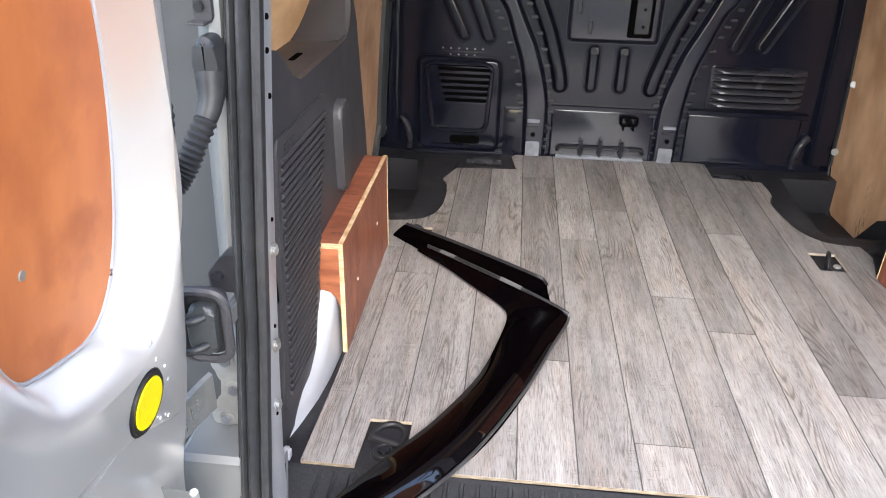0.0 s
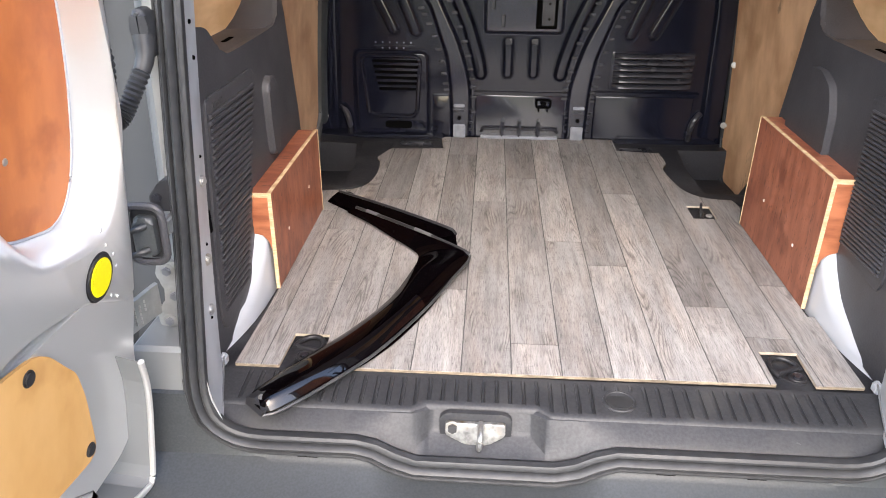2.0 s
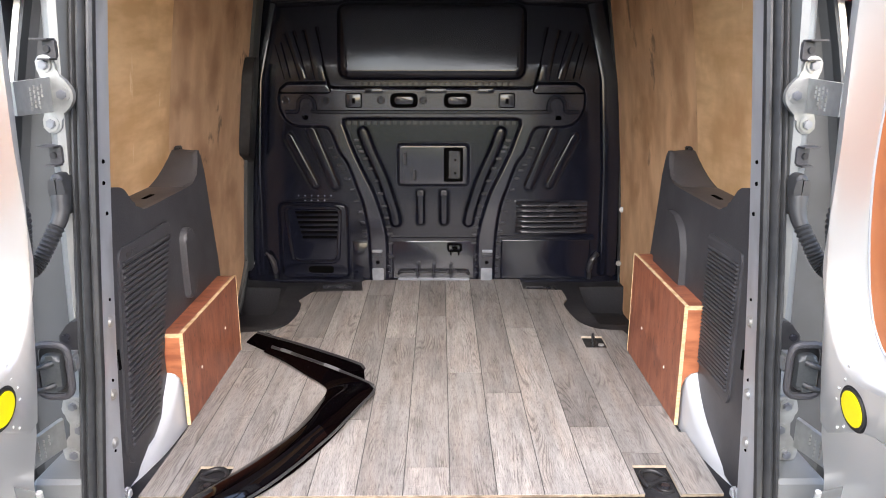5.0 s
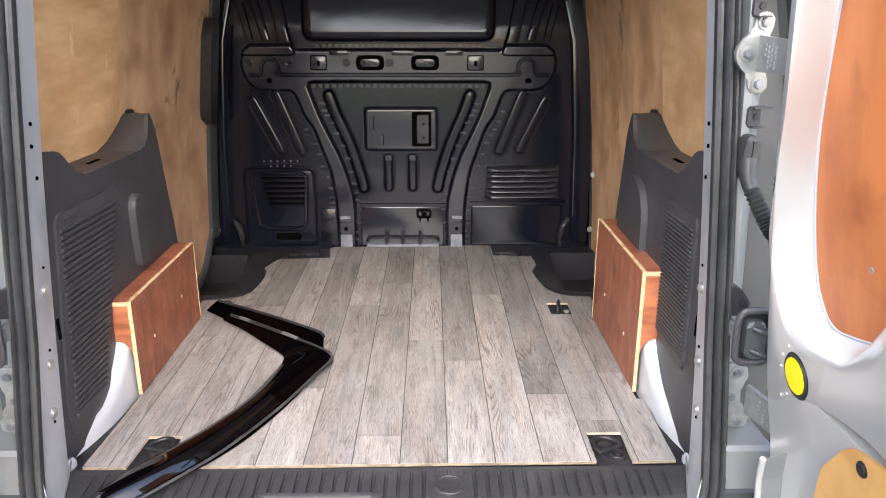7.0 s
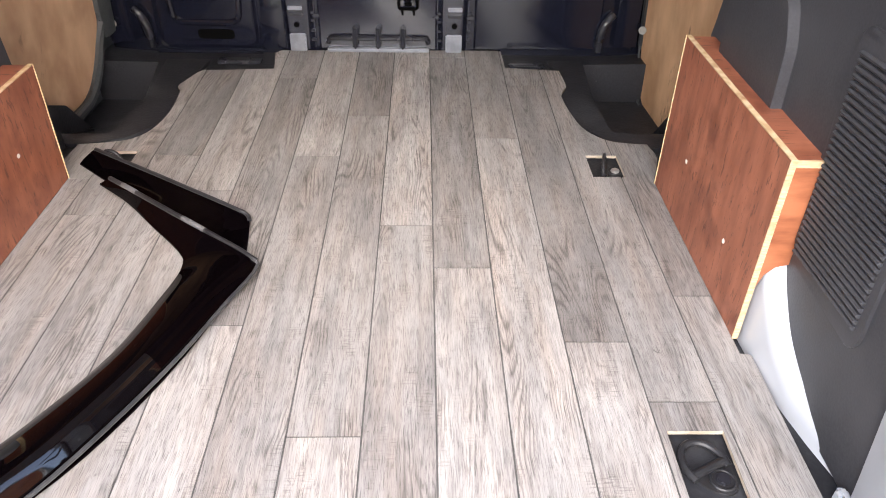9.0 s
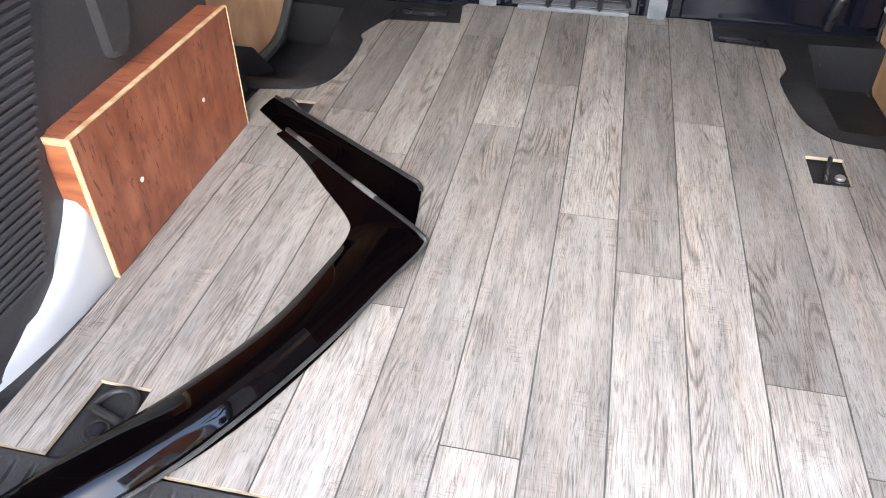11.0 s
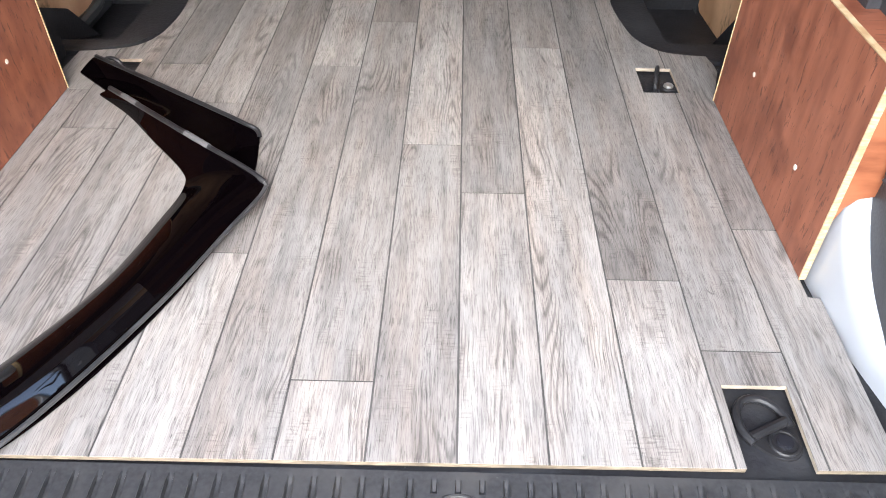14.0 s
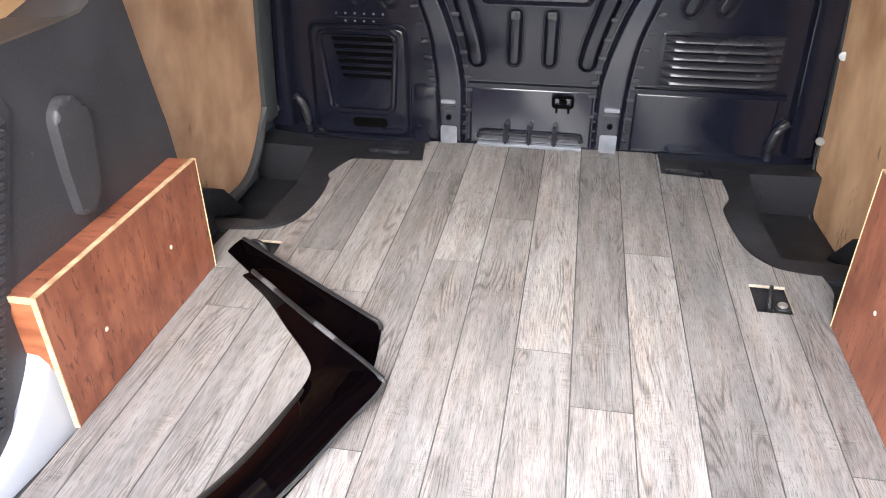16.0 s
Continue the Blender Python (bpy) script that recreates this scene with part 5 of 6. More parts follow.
def bumper_section(x):
    dip = zb(x) + 0.044
    e = max(0.0, abs(x) - 0.62)
    k = float(np.interp(abs(x), [0.58, 0.645], [0, 1]))
    top = dip + float(np.interp(abs(x), [0.50, 0.567, 0.612, 0.638, 0.646], [-0.070, -0.052, -0.022, 0.022, 0.045]))
    return [(x, -0.16, -0.40), (x, -0.16, top), (x, -0.176 - 0.004 * k, top), (x, -0.186 - 0.004 * k, top - 0.006), (x, -0.196, -0.092 + 0.80 * dip), (x, -0.206, -0.097 + 0.70 * dip), (x, -0.222, -0.104 + 0.50 * dip), (x, -0.26, -0.117 + 0.28 * dip), (x, -0.32, -0.132 + 0.05 * dip), (x, -0.40 + e * e * 2, -0.150), (x, -0.445 + e * e * 2.4, -0.166), (x, -0.465 + e * e * 2.6, -0.20), (x, -0.46 + e * e * 2.6, -0.40)]


part("step", loft([bumper_section(x) for x in np.linspace(-0.745, 0.745, 140)]), M_BUMP, bmp, "smooth grey step with upright corners", smooth=True)
for s in (-1, 1):
    part("screw", disc((s * 0.668, -0.1895, -0.066), (0, -1, 0.05), 0.0065, 0.004, 12, 0.001), M_STEEL, bmp, "small recessed screw", smooth=True)
    part("screw_cup", tube([(s * 0.668 + 0.0125 * math.cos(a), -0.1925, -0.066 + 0.0125 * math.sin(a)) for a in np.linspace(0, 2 * math.pi, 17)[:-1]], 0.0022, 6, closed=True), M_BUMP, bmp, smooth=True)
for x0, x1 in ((-0.455, -0.415), (-0.21, -0.06), (0.20, 0.235), (0.36, 0.395), (0.005, 0.03)):
    dip = (zb(x0) + zb(x1)) / 2 + 0.044
    part("clip_slot", box(x0, x1, -0.1955, -0.180, -0.0895 + 0.85 * dip, -0.0850 + 0.85 * dip, 0.001), M_HOLE, bmp, "dark clip slot")


# ---- rear doors ----
def on_door(s):
    """Door space: u away from the hinge, v up, w out from the inner face."""
    return lambda u, v, w: (s * (0.712 - 0.143 * v + w), -0.2 - u, v)


PLATE = [(0.016, 0.262), (0.015, 0.290), (0.021, 0.381), (0.031, 0.486), (0.055, 0.685), (0.072, 0.757), (0.105, 0.920), (0.150, 1.140), (0.660, 1.140), (0.660, 0.322), (0.474, 0.330), (0.399, 0.342), (0.350, 0.352), (0.307, 0.352), (0.244, 0.342), (0.173, 0.327), (0.115, 0.300), (0.070, 0.272), (0.036, 0.255)]
BROW = [(0.034, 0.560), (0.041, 0.500), (0.054, 0.456), (0.074, 0.420), (0.108, 0.399), (0.157, 0.402), (0.210, 0.412), (0.267, 0.424), (0.306, 0.441), (0.332, 0.466), (0.349, 0.496), (0.360, 0.530), (0.385, 0.600), (0.430, 0.635), (0.640, 0.650), (0.640, 1.110), (0.180, 1.110), (0.128, 0.920), (0.094, 0.760), (0.064, 0.660)]
BOARD = [(0.104, 0.800), (0.086, 0.731), (0.077, 0.660), (0.074, 0.600), (0.077, 0.530), (0.089, 0.478), (0.114, 0.444), (0.145, 0.434), (0.209, 0.448), (0.248, 0.460), (0.268, 0.490), (0.285, 0.540), (0.325, 0.600), (0.380, 0.640), (0.600, 0.660), (0.600, 1.080), (0.200, 1.080), (0.140, 0.920)]
SKIN = [(0.033, 0.163), (0.018, 0.079), (0.048, 0.010), (0.093, -0.013), (0.141, -0.012), (0.219, -0.012)] + [(0.190, -0.030), (0.640, -0.030), (0.660, 0.0), (0.660, 0.340), (0.040, 0.330), (0.020, 0.260)]
OUTER = [(0.012, 0.12), (0.02, 0.26), (0.035, 0.387), (0.06, 0.62), (0.085, 0.76), (0.12, 0.91), (0.17, 1.12), (0.18, 1.17), (0.64, 1.17), (0.69, 1.10), (0.70, 0.5), (0.70, -0.20), (0.62, -0.26), (0.10, -0.26), (0.03, -0.20)]
FLANGE = [(0.078, 0.170), (0.060, 0.115), (0.052, 0.060), (0.050, -0.010), (0.049, -0.080), (0.054, -0.104), (0.075, -0.108), (0.170, -0.068), (0.230, -0.040)]
MID = [(0.428, 0.564), (0.413, 0.558), (0.394, 0.542), (0.384, 0.505), (0.379, 0.437), (0.378, 0.386), (0.393, 0.370), (0.446, 0.360), (0.620, 0.352), (0.620, 0.600), (0.470, 0.578)]
LOWER = [(0.379, 0.345), (0.344, 0.340), (0.300, 0.333), (0.273, 0.315), (0.239, 0.274), (0.214, 0.246), (0.196, 0.191), (0.185, 0.127), (0.177, 0.080), (0.191, 0.067), (0.297, 0.084), (0.348, 0.085)] + [(0.620, 0.075), (0.620, 0.322), (0.430, 0.330)]


def spokes(loop, c, n=112):
    """The outline where n even spokes from c meet it."""
    out = []
    for k in range(n):
        a = 2 * math.pi * k / n
        d, best = Vector((math.cos(a), math.sin(a))), 0.0
        for i, q in enumerate(loop):
            p = Vector(loop[i - 1]) - Vector(c)
            e = Vector(q) - Vector(loop[i - 1])
            den = d.x * e.y - d.y * e.x
            if abs(den) > 1e-9:
                r, t = (p.x * e.y - p.y * e.x) / den, (p.x * d.y - p.y * d.x) / den
                if r > 0 and -1e-6 <= t <= 1 + 1e-6:
                    best = max(best, r)
        out.append((c[0] + d.x * best, c[1] + d.y * best))
    return out


def door_face(M):
    """Flat face of the door that rolls in to the sunken window board and out at its rim."""
    c = (0.30, 0.72)
    face, brow, board = (spokes(rounded(p, r, 5), c) for p, r in ((PLATE, 0.02), (BROW, 0.03), (BOARD, 0.03)))
    secs = [[M(u, v, w) for u, v in grown(face, o)] for o, w in ((0.000, 0.064), (0.001, 0.034), (0.0, 0.020), (-0.004, 0.013), (-0.009, 0.011))]
    for t, w in ((0.0, 0.0110), (0.10, 0.0135), (0.22, 0.020), (0.40, 0.033), (0.62, 0.049), (0.82, 0.061), (0.93, 0.0655), (1.0, 0.067)):
        secs.append([M(a[0] + (b[0] - a[0]) * t, a[1] + (b[1] - a[1]) * t, w) for a, b in zip(brow, board)])
    return loft(secs, caps=False)


for side, s in SIDES:
    M = on_door(s)
    dr = thing("rear_door", (s * 0.76, -0.45, GROUND), "open silver rear van door lined with orange plywood boards", "van door", "rear doors")
    part("outer_skin", poly(rounded(OUTER, 0.03, 4), M, 0.112, 0.076, 0.010, 3), M_SILVER, dr, "silver painted outer skin", smooth=True)
    part("door_face", door_face(M), M_SILVER, dr, "silver inner face rolling in to the window board", smooth=True)
    part("lower_skin", poly(rounded(SKIN, 0.03, 4), M, 0.078, 0.0135, 0.026, 6), M_SILVER, dr, "bulged silver lower panel", smooth=True)
    part("lower_flange", tube([M(u, v, -0.020) for u, v in [tuple(p) for p in smooth_line(FLANGE, 4)]], 0.0055, 8), M_SILVER, dr, "pale folded lower edge", smooth=True)
    part("flange_web", loft([[M(u, v, -0.018), M(u + 0.035, v + 0.045, 0.045), M(u + 0.037, v + 0.045, 0.05), M(u + 0.002, v, -0.014)] for u, v in FLANGE]), M_PILLAR, dr, "toned-down silver lower edge web")
    part("window_board", poly([(u, v) for u, v in grown(rounded(BOARD, 0.03, 5), 0.004)], M, 0.072, 0.066, 0.0012, 1), M_DOORPLY, dr, "orange-brown varnished plywood board in the window opening")
    rim = rounded(BOARD, 0.03, 5)
    part("sealant", tube([M(u, v, 0.0655) for u, v in rim], 0.0022, 6, closed=True), M_WHITE, dr, "white sealant bead", smooth=True)
    part("middle_board", poly(rounded(MID, 0.018, 4), M, 0.012, 0.0045, 0.0012, 1), M_DOORPLY2, dr, "tan hardboard panel")
    part("lower_board", poly(rounded(LOWER, 0.016, 4), M, 0.015, 0.0085, 0.0012, 1), M_DOORPLY2, dr, "tan hardboard panel")
    for u, v, w in ((0.405, 0.534, 0.0045), (0.392, 0.386, 0.0045), (0.320, 0.314, 0.0085), (0.197, 0.091, 0.0085), (0.560, 0.100, 0.0085)):
        part("clip", disc(M(u, v, w), (-s, 0, -0.143), 0.0115, 0.004, 16, 0.002), M_CLIP, dr, "black push clip", smooth=True)
    for u, v in ((0.226, 0.560), (0.40, 0.72)):
        part("screw", disc(M(u, v, 0.066), (-s, 0, -0.143), 0.005, 0.0015, 10, 0.0005), M_STEEL, dr)
    rf = part("reflector", disc(M(0.130, 0.353, 0.0125), (-s, 0, -0.143), 0.038, 0.0045, 32, 0.003), M_CLIP, dr, "round reflector in a black rim", smooth=True)
    part("lens", disc(M(0.130, 0.353, 0.0095), (-s, 0, -0.143), 0.0295, 0.0030, 32, 0.001), M_YELLOW, rf, "bright yellow lens", smooth=True)
    for u, v in ((0.118, 0.422), (0.106, 0.393), (0.086, 0.369), (0.079, 0.345), (0.099, 0.305), (0.080, 0.293)):
        part("dimple", disc(M(u, v, 0.0105), (-s, 0, -0.143), 0.0035, 0.0014, 10, 0.0011), M_SILVER, dr, smooth=True)

    # hinges: plate on the pillar, arm to the door
    for zc, up in ((0.826, True), (0.193, False)):
        y = hinge_y(zc)
        cx = 0.650 if up else 0.689
        if up:
            out = [(cx + 0.029, 0.050), (cx + 0.026, 0.062), (cx + 0.012, 0.069), (cx - 0.001, 0.064), (cx - 0.006, 0.050), (cx - 0.006, 0.036), (cx - 0.022, 0.022), (cx - 0.031, 0.006), (cx - 0.031, -0.008), (cx - 0.022, -0.024),
                   (cx - 0.006, -0.037), (cx - 0.006, -0.052), (cx - 0.001, -0.064), (cx + 0.012, -0.069), (cx + 0.026, -0.062), (cx + 0.029, -0.050), (cx + 0.024, -0.036), (cx + 0.020, -0.025), (cx + 0.020, 0.025), (cx + 0.024, 0.036)]
            bolts = ((cx + 0.012, 0.050), (cx - 0.013, 0.0), (cx + 0.012, -0.050))
        else:
            out = [(cx - 0.020, -0.068), (cx + 0.020, -0.068), (cx + 0.024, -0.035), (cx + 0.008, -0.022), (cx + 0.008, 0.022), (cx + 0.024, 0.035), (cx + 0.020, 0.068), (cx - 0.016, 0.068), (cx - 0.024, 0.03), (cx - 0.024, -0.03)]
            bolts = ((cx, 0.050), (cx - 0.012, 0.0), (cx, -0.054))
            out, bolts = [[(a - 0.1 * b, b) for a, b in q] for q in (out, bolts)]
        hp = part("hinge", poly([(s * a, zc + b) for a, b in rounded(out, 0.01, 3)], XZ, y + 0.002, y - 0.009, 0.003), M_HINGE, dr, "painted steel hinge plate", smooth=True)
        for a, b in bolts:
            part("bolt", disc((s * a, y - 0.009, zc + b), (0, -1, 0), 0.0085, 0.008, 6, 0.0015), M_ZINC, hp, "hexagon bolt")
            part("washer", disc((s * a, y - 0.0085, zc + b), (0, -1, 0), 0.0135, 0.003, 18, 0.001), M_HINGE, hp, smooth=True)
        # the arm
        x0, za = (cx + 0.006, zc) if up else (cx + 0.018, zc - 0.008)
        x1 = 0.712 - 0.143 * zc + 0.035
        arm = []
        for k in range(7):
            t = k / 6
            x, yy = x0 + (x1 + 0.015 - x0) * t, y - 0.008 - 0.135 * t ** 1.2
            h = 0.030 - 0.004 * t
            arm.append([(s * x, yy, za - h), (s * (x + 0.008), yy + 0.006, za - h), (s * (x + 0.008), yy + 0.006, za + h), (s * x, yy, za + h)])
        part("arm", loft(arm), M_HINGE, hp, "silver painted arm", smooth=True)
        for k in range(4):
            t = 0.36 + 0.10 * k
            x, yy = x0 + (x1 + 0.015 - x0) * t, y - 0.0095 - 0.135 * t ** 1.2
            for q in range(5 - (k == 0) * 2):
                zq = za + 0.016 - 0.0078 * q - 0.003 * (k % 2)
                part("stamped_mark", box(s * x - 0.0022, s * x + 0.0022, yy - 0.0012, yy + 0.001, zq - 0.0026, zq + 0.0026), M_STEEL, hp, "pale stamped marks")

    # door stay bumper
    bf = thing("door_buffer", (s * 0.71, -0.14, 0.34), "black rubber door buffer in a rounded frame", "door buffer", "door buffers")
    fr = rect(0.643, 0.704, 0.297, 0.397, 0.022, 6)
    part("frame", tube([(s * a, -0.172, b) for a, b in fr], 0.0065, 8, closed=True), M_TRIM, bf, "grey rubber loop", smooth=True)
    part("backing", poly([(s * a, b) for a, b in rect(0.648, 0.699, 0.302, 0.392, 0.016)], XZ, -0.150, -0.166, 0.003), M_CLIP, bf)
    part("stem", box(s * 0.645, s * 0.690, -0.152, -0.085, 0.330, 0.365, 0.006), M_PILLAR, bf, "silver bracket stem")
    part("cushion", poly([(s * a, b) for a, b in rect(0.655, 0.690, 0.310, 0.380, 0.012)], XZ, -0.165, -0.182, 0.008, 4), M_BUMP, bf, "worn grey rubber cushion", smooth=True)
    for z in (0.324, 0.366):
        part("peg", tube(smooth_line([(s * 0.668, -0.180, z), (s * 0.680, -0.190, z - 0.003), (s * 0.706, -0.198, z - 0.010)], 4), [0.0055] * 5 + [0.0045] * 4, 10), M_RUBBER, bf, "rubber peg", smooth=True)
    ck = thing("door_check", (s * 0.69, -0.11, 0.44), "black steel door check bracket", "door check", "door checks")
    part("bracket", poly([(s * a, b) for a, b in rounded([(0.640, 0.362), (0.684, 0.362), (0.686, 0.392), (0.664, 0.418), (0.640, 0.424)], 0.004, 2)], XZ, -0.09, -0.118, 0.003), M_CLIP, ck)
    part("pin", disc((s * 0.670, -0.118, 0.390), (0, -1, 0), 0.007, 0.006, 10, 0.001), M_BULKLO, ck)
    for z, x in ((0.902, 0.652), (0.721, 0.662)):
        tb = thing("stop_tab", (s * 0.67, -0.08, z), "dark grey plastic stop bracket with two fins on the hinge pillar", "stop tab", "stop tabs")
        yh = hinge_y(z)
        part("back_plate", poly([(s * a, z + b) for a, b in rounded([(x - 0.012, -0.016), (x + 0.010, -0.016), (x + 0.010, 0.016), (x - 0.012, 0.016)], 0.005, 3)], XZ, yh + 0.01, yh - 0.010, 0.002), M_TRIM, tb, smooth=True)
        for e, reach in ((0.0165, 0.022), (-0.0165, 0.012)):
            part("fin", box(s * (x - 0.010), s * (x + reach), yh - 0.030, yh + 0.01, z + e - 0.0015, z + e + 0.0015, 0.001), M_TRIM, tb)
        part("bolt", disc((s * (x + 0.002), yh - 0.010, z), (0, -1, 0), 0.006, 0.004, 12, 0.001), M_CLIP, tb, "black bolt head", smooth=True)

    # wiring hose from pillar to door
    hs = thing("wiring_hose", (s * 0.68, -0.12, 0.6), "black corrugated rubber wiring hose from pillar to door", "hose", "wiring hoses")
    line = smooth_line([(s * 0.656, -0.100, 0.650), (s * 0.655, -0.112, 0.615), (s * 0.668, -0.135, 0.575), (s * 0.681, -0.152, 0.543), (s * 0.690, -0.166, 0.532), (s * 0.691, -0.178, 0.552), (s * 0.684, -0.186, 0.590), (s * 0.674, -0.198, 0.640), (s * 0.682, -0.215, 0.690)], 22)
    cut = int(len(line) * 0.17)
    part("neck", tube(line[:cut + 1], [0.017 - 0.004 * k / cut for k in range(cut + 1)], 16), M_RUBBER, hs, "smooth tapered neck", smooth=True)
    rad = [0.0115 + 0.0024 * (1 - math.cos(2 * math.pi * k / 4)) / 2 * 1.4 for k in range(len(line) - cut)]
    part("sleeve", tube(line[cut:], rad, 14), M_RUBBER, hs, "corrugated sleeve", smooth=True)
    part("boot", poly([(s * a, b) for a, b in rounded([(0.642, 0.615), (0.668, 0.615), (0.671, 0.67), (0.664, 0.692), (0.648, 0.692), (0.641, 0.67)], 0.012, 3)], XZ, -0.06, -0.112, 0.012, 3), M_RUBBER, hs, "moulded rubber boot", smooth=True)


# ---- lashing eyes in the floor hatches ----
def lashing_eye(at, turn, up):
    x, y = at
    le = thing("lashing_eye", (x, y, -0.0135), "black steel lashing ring on a bolted plate in the floor hatch", "lashing eye", "lashing eyes")
    z = -0.0135
    R = Matrix.Translation((x, y, z)) @ Matrix.Rotation(radians(turn), 4, "Z")
    part("mount", poly([tuple((R @ Vector((a, b, 0))).to_2d()) for a, b in rounded([(-0.032, 0.004), (-0.020, -0.026), (-0.008, -0.042), (0.012, -0.044), (0.024, -0.028), (0.034, 0.002)], 0.012, 4)], XY, z, z + 0.004, 0.0015), M_CLIP, le, smooth=True)
    part("collar", tube([R @ Vector((0.004 + 0.0155 * math.cos(a), -0.022 + 0.0155 * math.sin(a), 0.0045)) for a in np.linspace(0, 2 * math.pi, 21)[:-1]], 0.0026, 8, closed=True), M_CLIP, le, smooth=True)
    c = R @ Vector((0.004, -0.022, 0.004))
    part("bolt", disc(c, (0, 0, 1), 0.0095, 0.006, 14, 0.0015), M_STEEL if up else M_BULKLO, le, "worn bolt head", smooth=True)
    part("washer", disc(c - Vector((0, 0, 0.0005)), (0, 0, 1), 0.0145, 0.002, 18), M_CLIP, le)
    tilt = 84 if up else 5
    ring = []
    for k in range(15):
        a = math.pi * (-0.12 + 1.24 * k / 14)
        p = Vector((0.029 * math.cos(a), 0.002 + 0.036 * math.sin(a), 0.0)) if not up else Vector((0.026 * math.cos(a), 0.002 + 0.033 * math.sin(a), 0.0))
        p = Matrix.Rotation(radians(tilt), 3, "X") @ p + Vector((-0.002, 0.002, 0.008))
        ring.append(R @ p)
    part("ring", tube(ring, 0.0042 if up else 0.0052, 10), M_CLIP, le, "black D-ring", smooth=True)
    part("barrel", tube([R @ Vector((-0.028, -0.002, 0.007)), R @ Vector((0.024, 0.000, 0.007))], 0.0062, 10), M_CLIP, le, smooth=True)


lashing_eye((0.492, 0.030), 25, False)
lashing_eye((-0.480, 0.035), -20, False)
lashing_eye((0.512, 0.806), 75, True)
lashing_eye((-0.535, 0.805), -10, True)


# ---- smoked wind deflectors ----
def deflector(pairs, zs, per=5, na=16, crown=0.02, thick=0.003):
    """A curved visor between an outer and an inner edge; zs gives the edges' heights and the crown."""
    O = smooth_line([(p[0][0], p[0][1], z[0]) for p, z in zip(pairs, zs)], per)
    I = smooth_line([(p[1][0], p[1][1], z[1]) for p, z in zip(pairs, zs)], per)
    C = smooth_line([(z[2], 0, 0) for z in zs], per)
    bm = bmesh.new()
    top, bot = [], []
    for o, i, c in zip(O, I, C):
        r, q = [], []
        for k in range(na + 1):
            t = k / na
            p = o.lerp(i, t)
            up, down = min(1.0, t / 0.26), max(0.0, (t - 0.26) / 0.74)
            h = c.x * math.sin(math.pi / 2 * up) * (1 - down * down)
            r.append(bm.verts.new((p.x, p.y, p.z + h)))
            q.append(bm.verts.new((p.x, p.y, p.z + h - thick)))
        top.append(r)
        bot.append(q)
    n = len(top)
    for j in range(n - 1):
        for k in range(na):
            bm.faces.new((top[j][k], top[j + 1][k], top[j + 1][k + 1], top[j][k + 1]))
            bm.faces.new((bot[j][k], bot[j][k + 1], bot[j + 1][k + 1], bot[j + 1][k]))
        for k in (0, na):
            bm.faces.new((top[j][k], top[j + 1][k], bot[j + 1][k], bot[j][k]))
    for j in (0, n - 1):
        for k in range(na):
            bm.faces.new((top[j][k], top[j][k + 1], bot[j][k + 1], bot[j][k]))
    return bm, O, I, C


upper_pairs = [((-0.512, -0.190), (-0.548, -0.158)), ((-0.483, -0.178), (-0.543, -0.127)), ((-0.413, -0.111), (-0.472, -0.022)), ((-0.331, 0.004), (-0.405, 0.076)), ((-0.247, 0.181), (-0.336, 0.214)), ((-0.192, 0.332), (-0.299, 0.356)),
               ((-0.160, 0.416), (-0.289, 0.432)), ((-0.174, 0.435), (-0.307, 0.478)), ((-0.284, 0.513), (-0.379, 0.560)), ((-0.398, 0.606), (-0.448, 0.639)), ((-0.491, 0.688), (-0.520, 0.699))]
upper_z = [(0.000, 0.000, 0.012), (0.004, 0.008, 0.022), (0.014, 0.014, 0.024), (0.016, 0.014, 0.026), (0.016, 0.014, 0.028), (0.018, 0.014, 0.026), (0.022, 0.012, 0.020), (0.034, 0.012, 0.012), (0.044, 0.012, 0.006), (0.042, 0.012, 0.003), (0.034, 0.016, 0.001)]
wd = thing("wind_deflector", (-0.33, 0.3, 0.0), "glossy smoked black window wind deflector lying on another one", "wind deflector", "wind deflectors")
bm, O, I, C = deflector(upper_pairs, upper_z)
part("visor", bm, M_GLOSS, wd, smooth=True)
k = len(O)
cut = int(k * 7 / 10)


def rim_row(a, b, c):
    """Added strip for the highlight on the visor's outer rim, a hair proud of it."""
    row = []
    for t in (0.03, 0.09, 0.15, 0.21, 0.26):
        p = a.lerp(b, t)
        row.append((p.x, p.y, p.z + c.x * math.sin(math.pi / 2 * t / 0.26) + 0.0006))
    return row


part("highlight_strip", loft([rim_row(O[m], I[m], C[m]) for m in range(3, int(k * 0.42))], close=False), M_GLOSSBAND, wd, "added glossy strip that carries the highlight of the rim", smooth=True)
part("outer_lip", tube([p + Vector((0, 0, -0.001)) for p in O[:cut]], 0.0034, 8), M_GLOSSEDGE, wd, "dull worn edge lip", smooth=True)
part("top_rail", tube([p + Vector((0, 0, 0.001)) for p in O[cut - 2:]], 0.0046, 8), M_CLIP, wd, "flat black mounting rail", smooth=True)
for a, b in ((0.765, 0.82), (0.91, 0.95)):
    seg = O[int(k * a):int(k * b) + 1]
    part("tape", tube([p + Vector((0, 0, 0.0022)) for p in seg], 0.0048, 8), M_TAPE, wd, "grey adhesive tape strip", smooth=True)

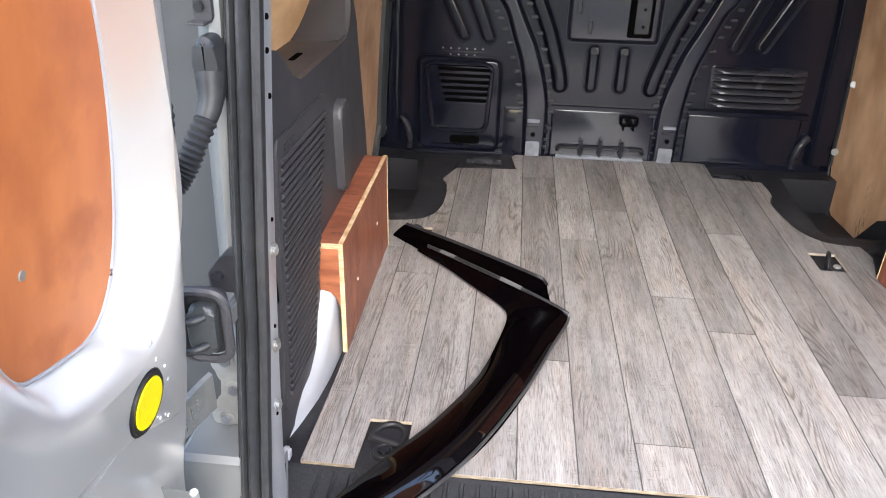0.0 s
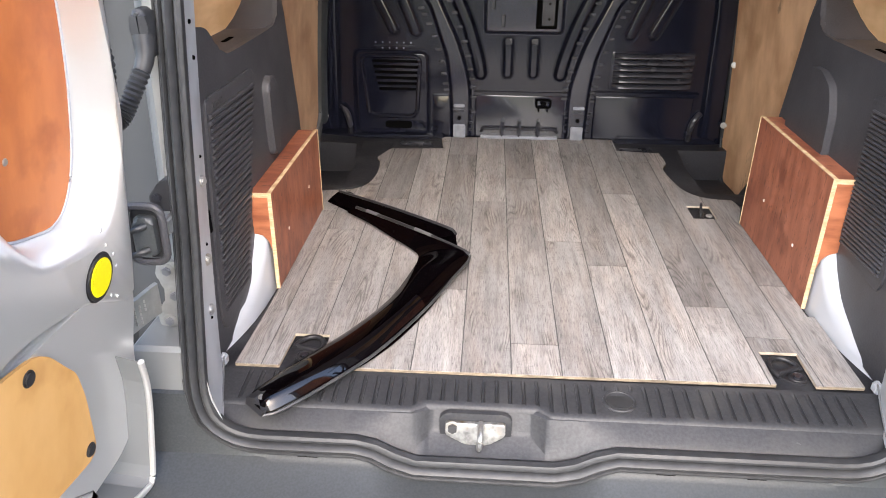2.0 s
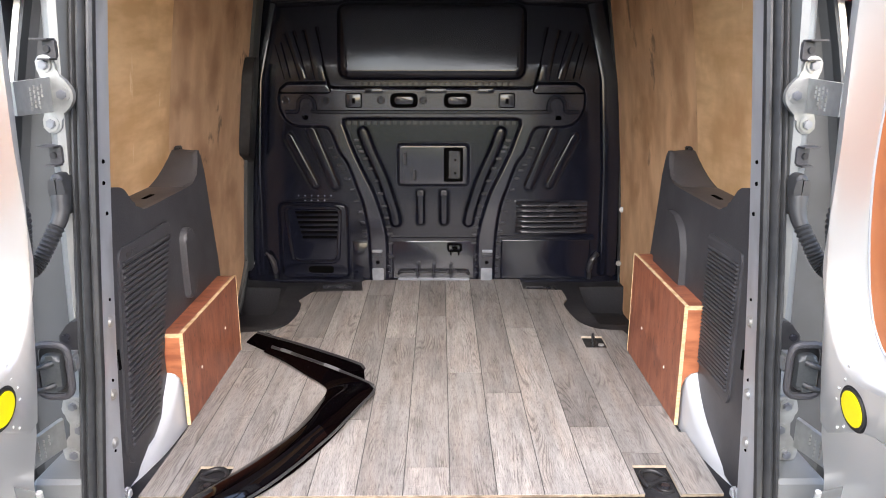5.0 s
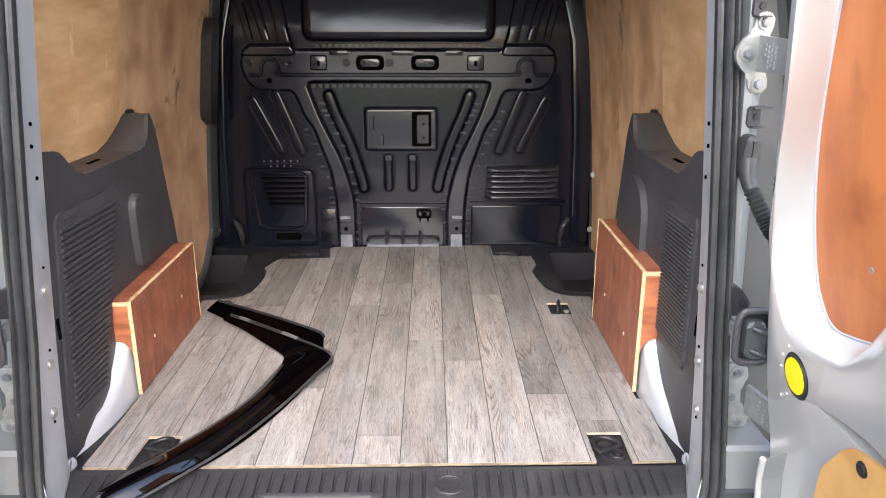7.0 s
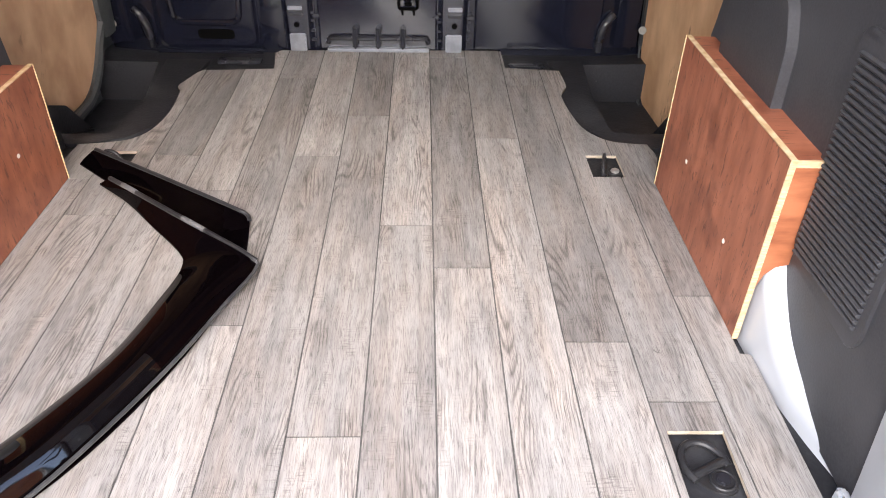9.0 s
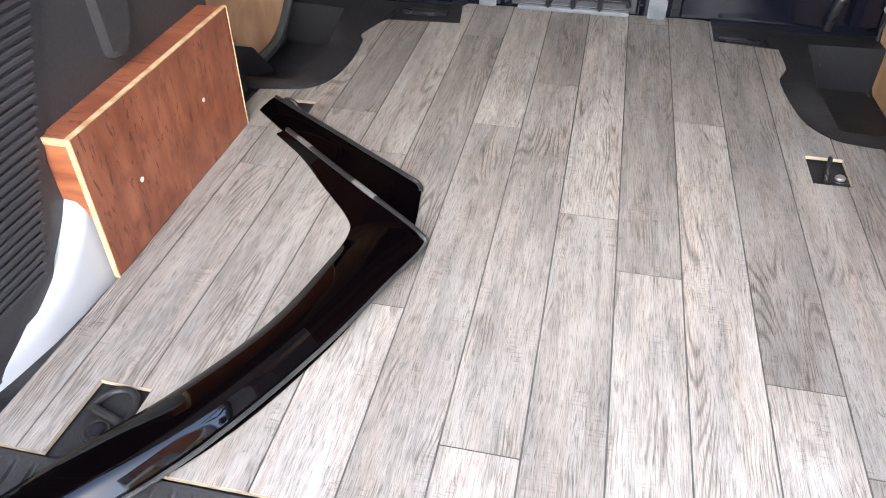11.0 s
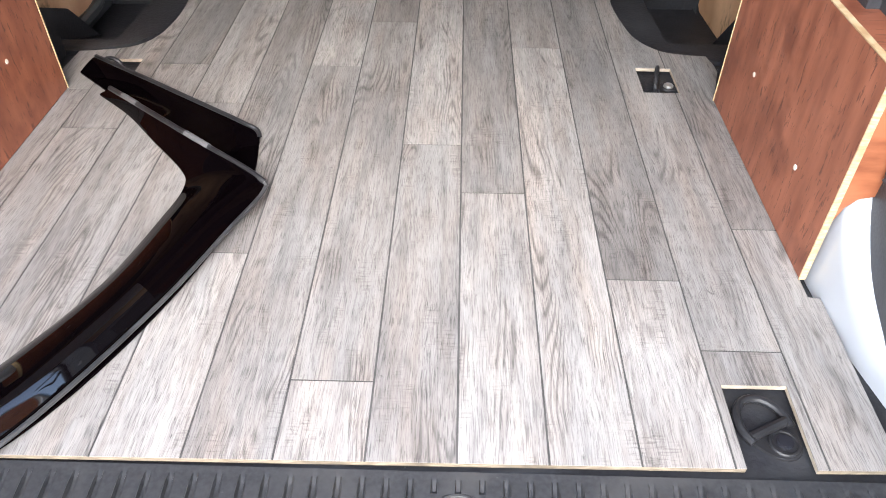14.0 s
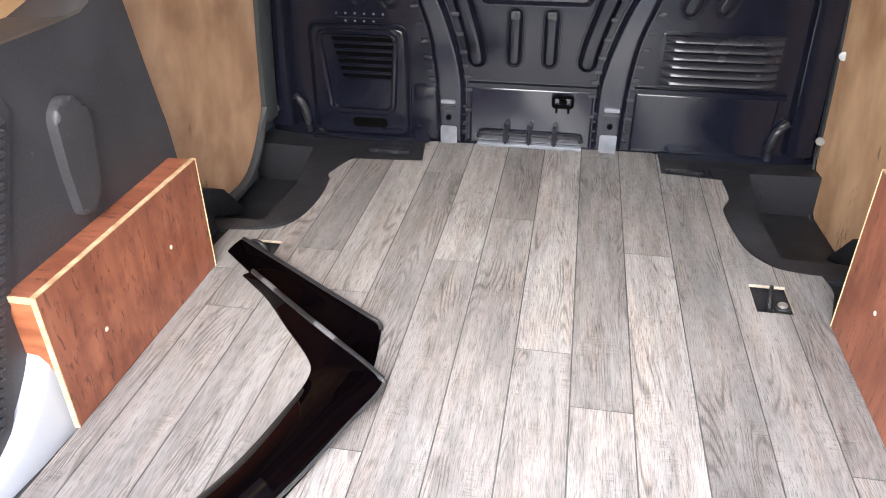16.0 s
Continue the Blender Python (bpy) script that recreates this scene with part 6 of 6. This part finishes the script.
part("end_bracket", loft([[(x, y, z) for x, y, z in ((-0.514, -0.196, 0.001), (-0.553, -0.160, 0.001), (-0.551, -0.156, 0.012), (-0.531, -0.168, 0.020), (-0.510, -0.190, 0.010))], [(-0.502, -0.182, 0.001), (-0.540, -0.147, 0.001), (-0.538, -0.143, 0.016), (-0.518, -0.156, 0.025), (-0.498, -0.177, 0.013)], [(-0.494, -0.174, 0.002), (-0.532, -0.137, 0.002), (-0.530, -0.134, 0.016), (-0.510, -0.147, 0.026), (-0.490, -0.169, 0.013)]]), M_CLIP, wd, "black plastic end bracket")
part("bracket_hole", disc((-0.519, -0.166, 0.0215), (0.1, -0.2, 1), 0.006, 0.0012, 14), M_WORNSTEEL, wd, "bright worn clip hole")

lower_pairs = [((-0.444, -0.124), (-0.498, -0.066)), ((-0.328, 0.012), (-0.398, 0.063)), ((-0.244, 0.191), (-0.318, 0.213)), ((-0.195, 0.370), (-0.279, 0.382)), ((-0.191, 0.473), (-0.279, 0.465)), ((-0.198, 0.548), (-0.298, 0.504)),
               ((-0.205, 0.581), (-0.328, 0.539)), ((-0.232, 0.595), (-0.368, 0.584)), ((-0.326, 0.649), (-0.427, 0.643)), ((-0.430, 0.717), (-0.497, 0.708)), ((-0.563, 0.810), (-0.598, 0.797))]
lower_z = [(0.004, 0.004, 0.004), (0.005, 0.004, 0.005), (0.005, 0.004, 0.005), (0.005, 0.004, 0.005), (0.006, 0.004, 0.004), (0.010, 0.005, 0.003), (0.018, 0.005, 0.004), (0.026, 0.005, 0.004), (0.034, 0.005, 0.004), (0.036, 0.005, 0.003), (0.032, 0.006, 0.004)]
wl = thing("wind_deflector", (-0.4, 0.6, 0.0), "glossy smoked black window wind deflector underneath the other", "wind deflector", "wind deflectors")
bm, O, I, C = deflector(lower_pairs, lower_z)
part("visor", bm, M_GLOSS, wl, smooth=True)
part("top_rail", tube([p + Vector((0, 0, 0.001)) for p in O[int(len(O) * 0.56):]], 0.0042, 8), M_CLIP, wl, "flat black mounting rail", smooth=True)

# weed at the foot of the drive
wk = thing("weed", (-0.87, -0.10, GROUND), "yellow-green leafy weed beside the van", "plant")
rng = random.Random(4)
bm = bmesh.new()
for i in range(70):
    a, r, h = rng.uniform(0, 6.28), rng.uniform(0.0, 0.10), rng.uniform(0.04, 0.26)
    c = Vector((-0.87 + r * math.cos(a), -0.10 + r * math.sin(a), GROUND + h))
    d = Vector((math.cos(a), math.sin(a), rng.uniform(-0.2, 0.6))).normalized() * rng.uniform(0.03, 0.06)
    n = d.cross(Vector((0, 0, 1))).normalized() * 0.009
    vs = [bm.verts.new(c), bm.verts.new(c + d * 0.5 + n), bm.verts.new(c + d), bm.verts.new(c + d * 0.5 - n)]
    bm.faces.new(vs)
part("leaves", bm, M_LEAF, wk)
part("stalk", tube([(-0.87, -0.10, GROUND), (-0.868, -0.095, GROUND + 0.12), (-0.872, -0.10, GROUND + 0.24)], [0.004, 0.003, 0.001], 6), M_LEAF, wk)

# ---- floor planks, last ----
for kk, joints in JOINTS.items():
    ends = [-0.1] + joints + [1.6]
    for tone, y0, y1 in zip(TONES[kk], ends, ends[1:]):
        bm = bmesh.new()
        x0, x1 = seam(kk) + 0.0013, seam(kk + 1) - 0.0013
        made = 0
        for r in pieces(x0, x1, y0 + 0.0012, y1 - 0.0012):
            P = clip_poly(FLOOR, *r)
            if P:
                sub = poly(P, XY, -0.0011, 0.0)
                tmp = bpy.data.meshes.new("tmp")
                sub.to_mesh(tmp)
                bm.from_mesh(tmp)
                sub.free()
                bpy.data.meshes.remove(tmp)
                made += 1
        if made:
            part("plank", bm, M_PLANK, floor).color = (tone, tone, tone, 1)
        else:
            bm.free()
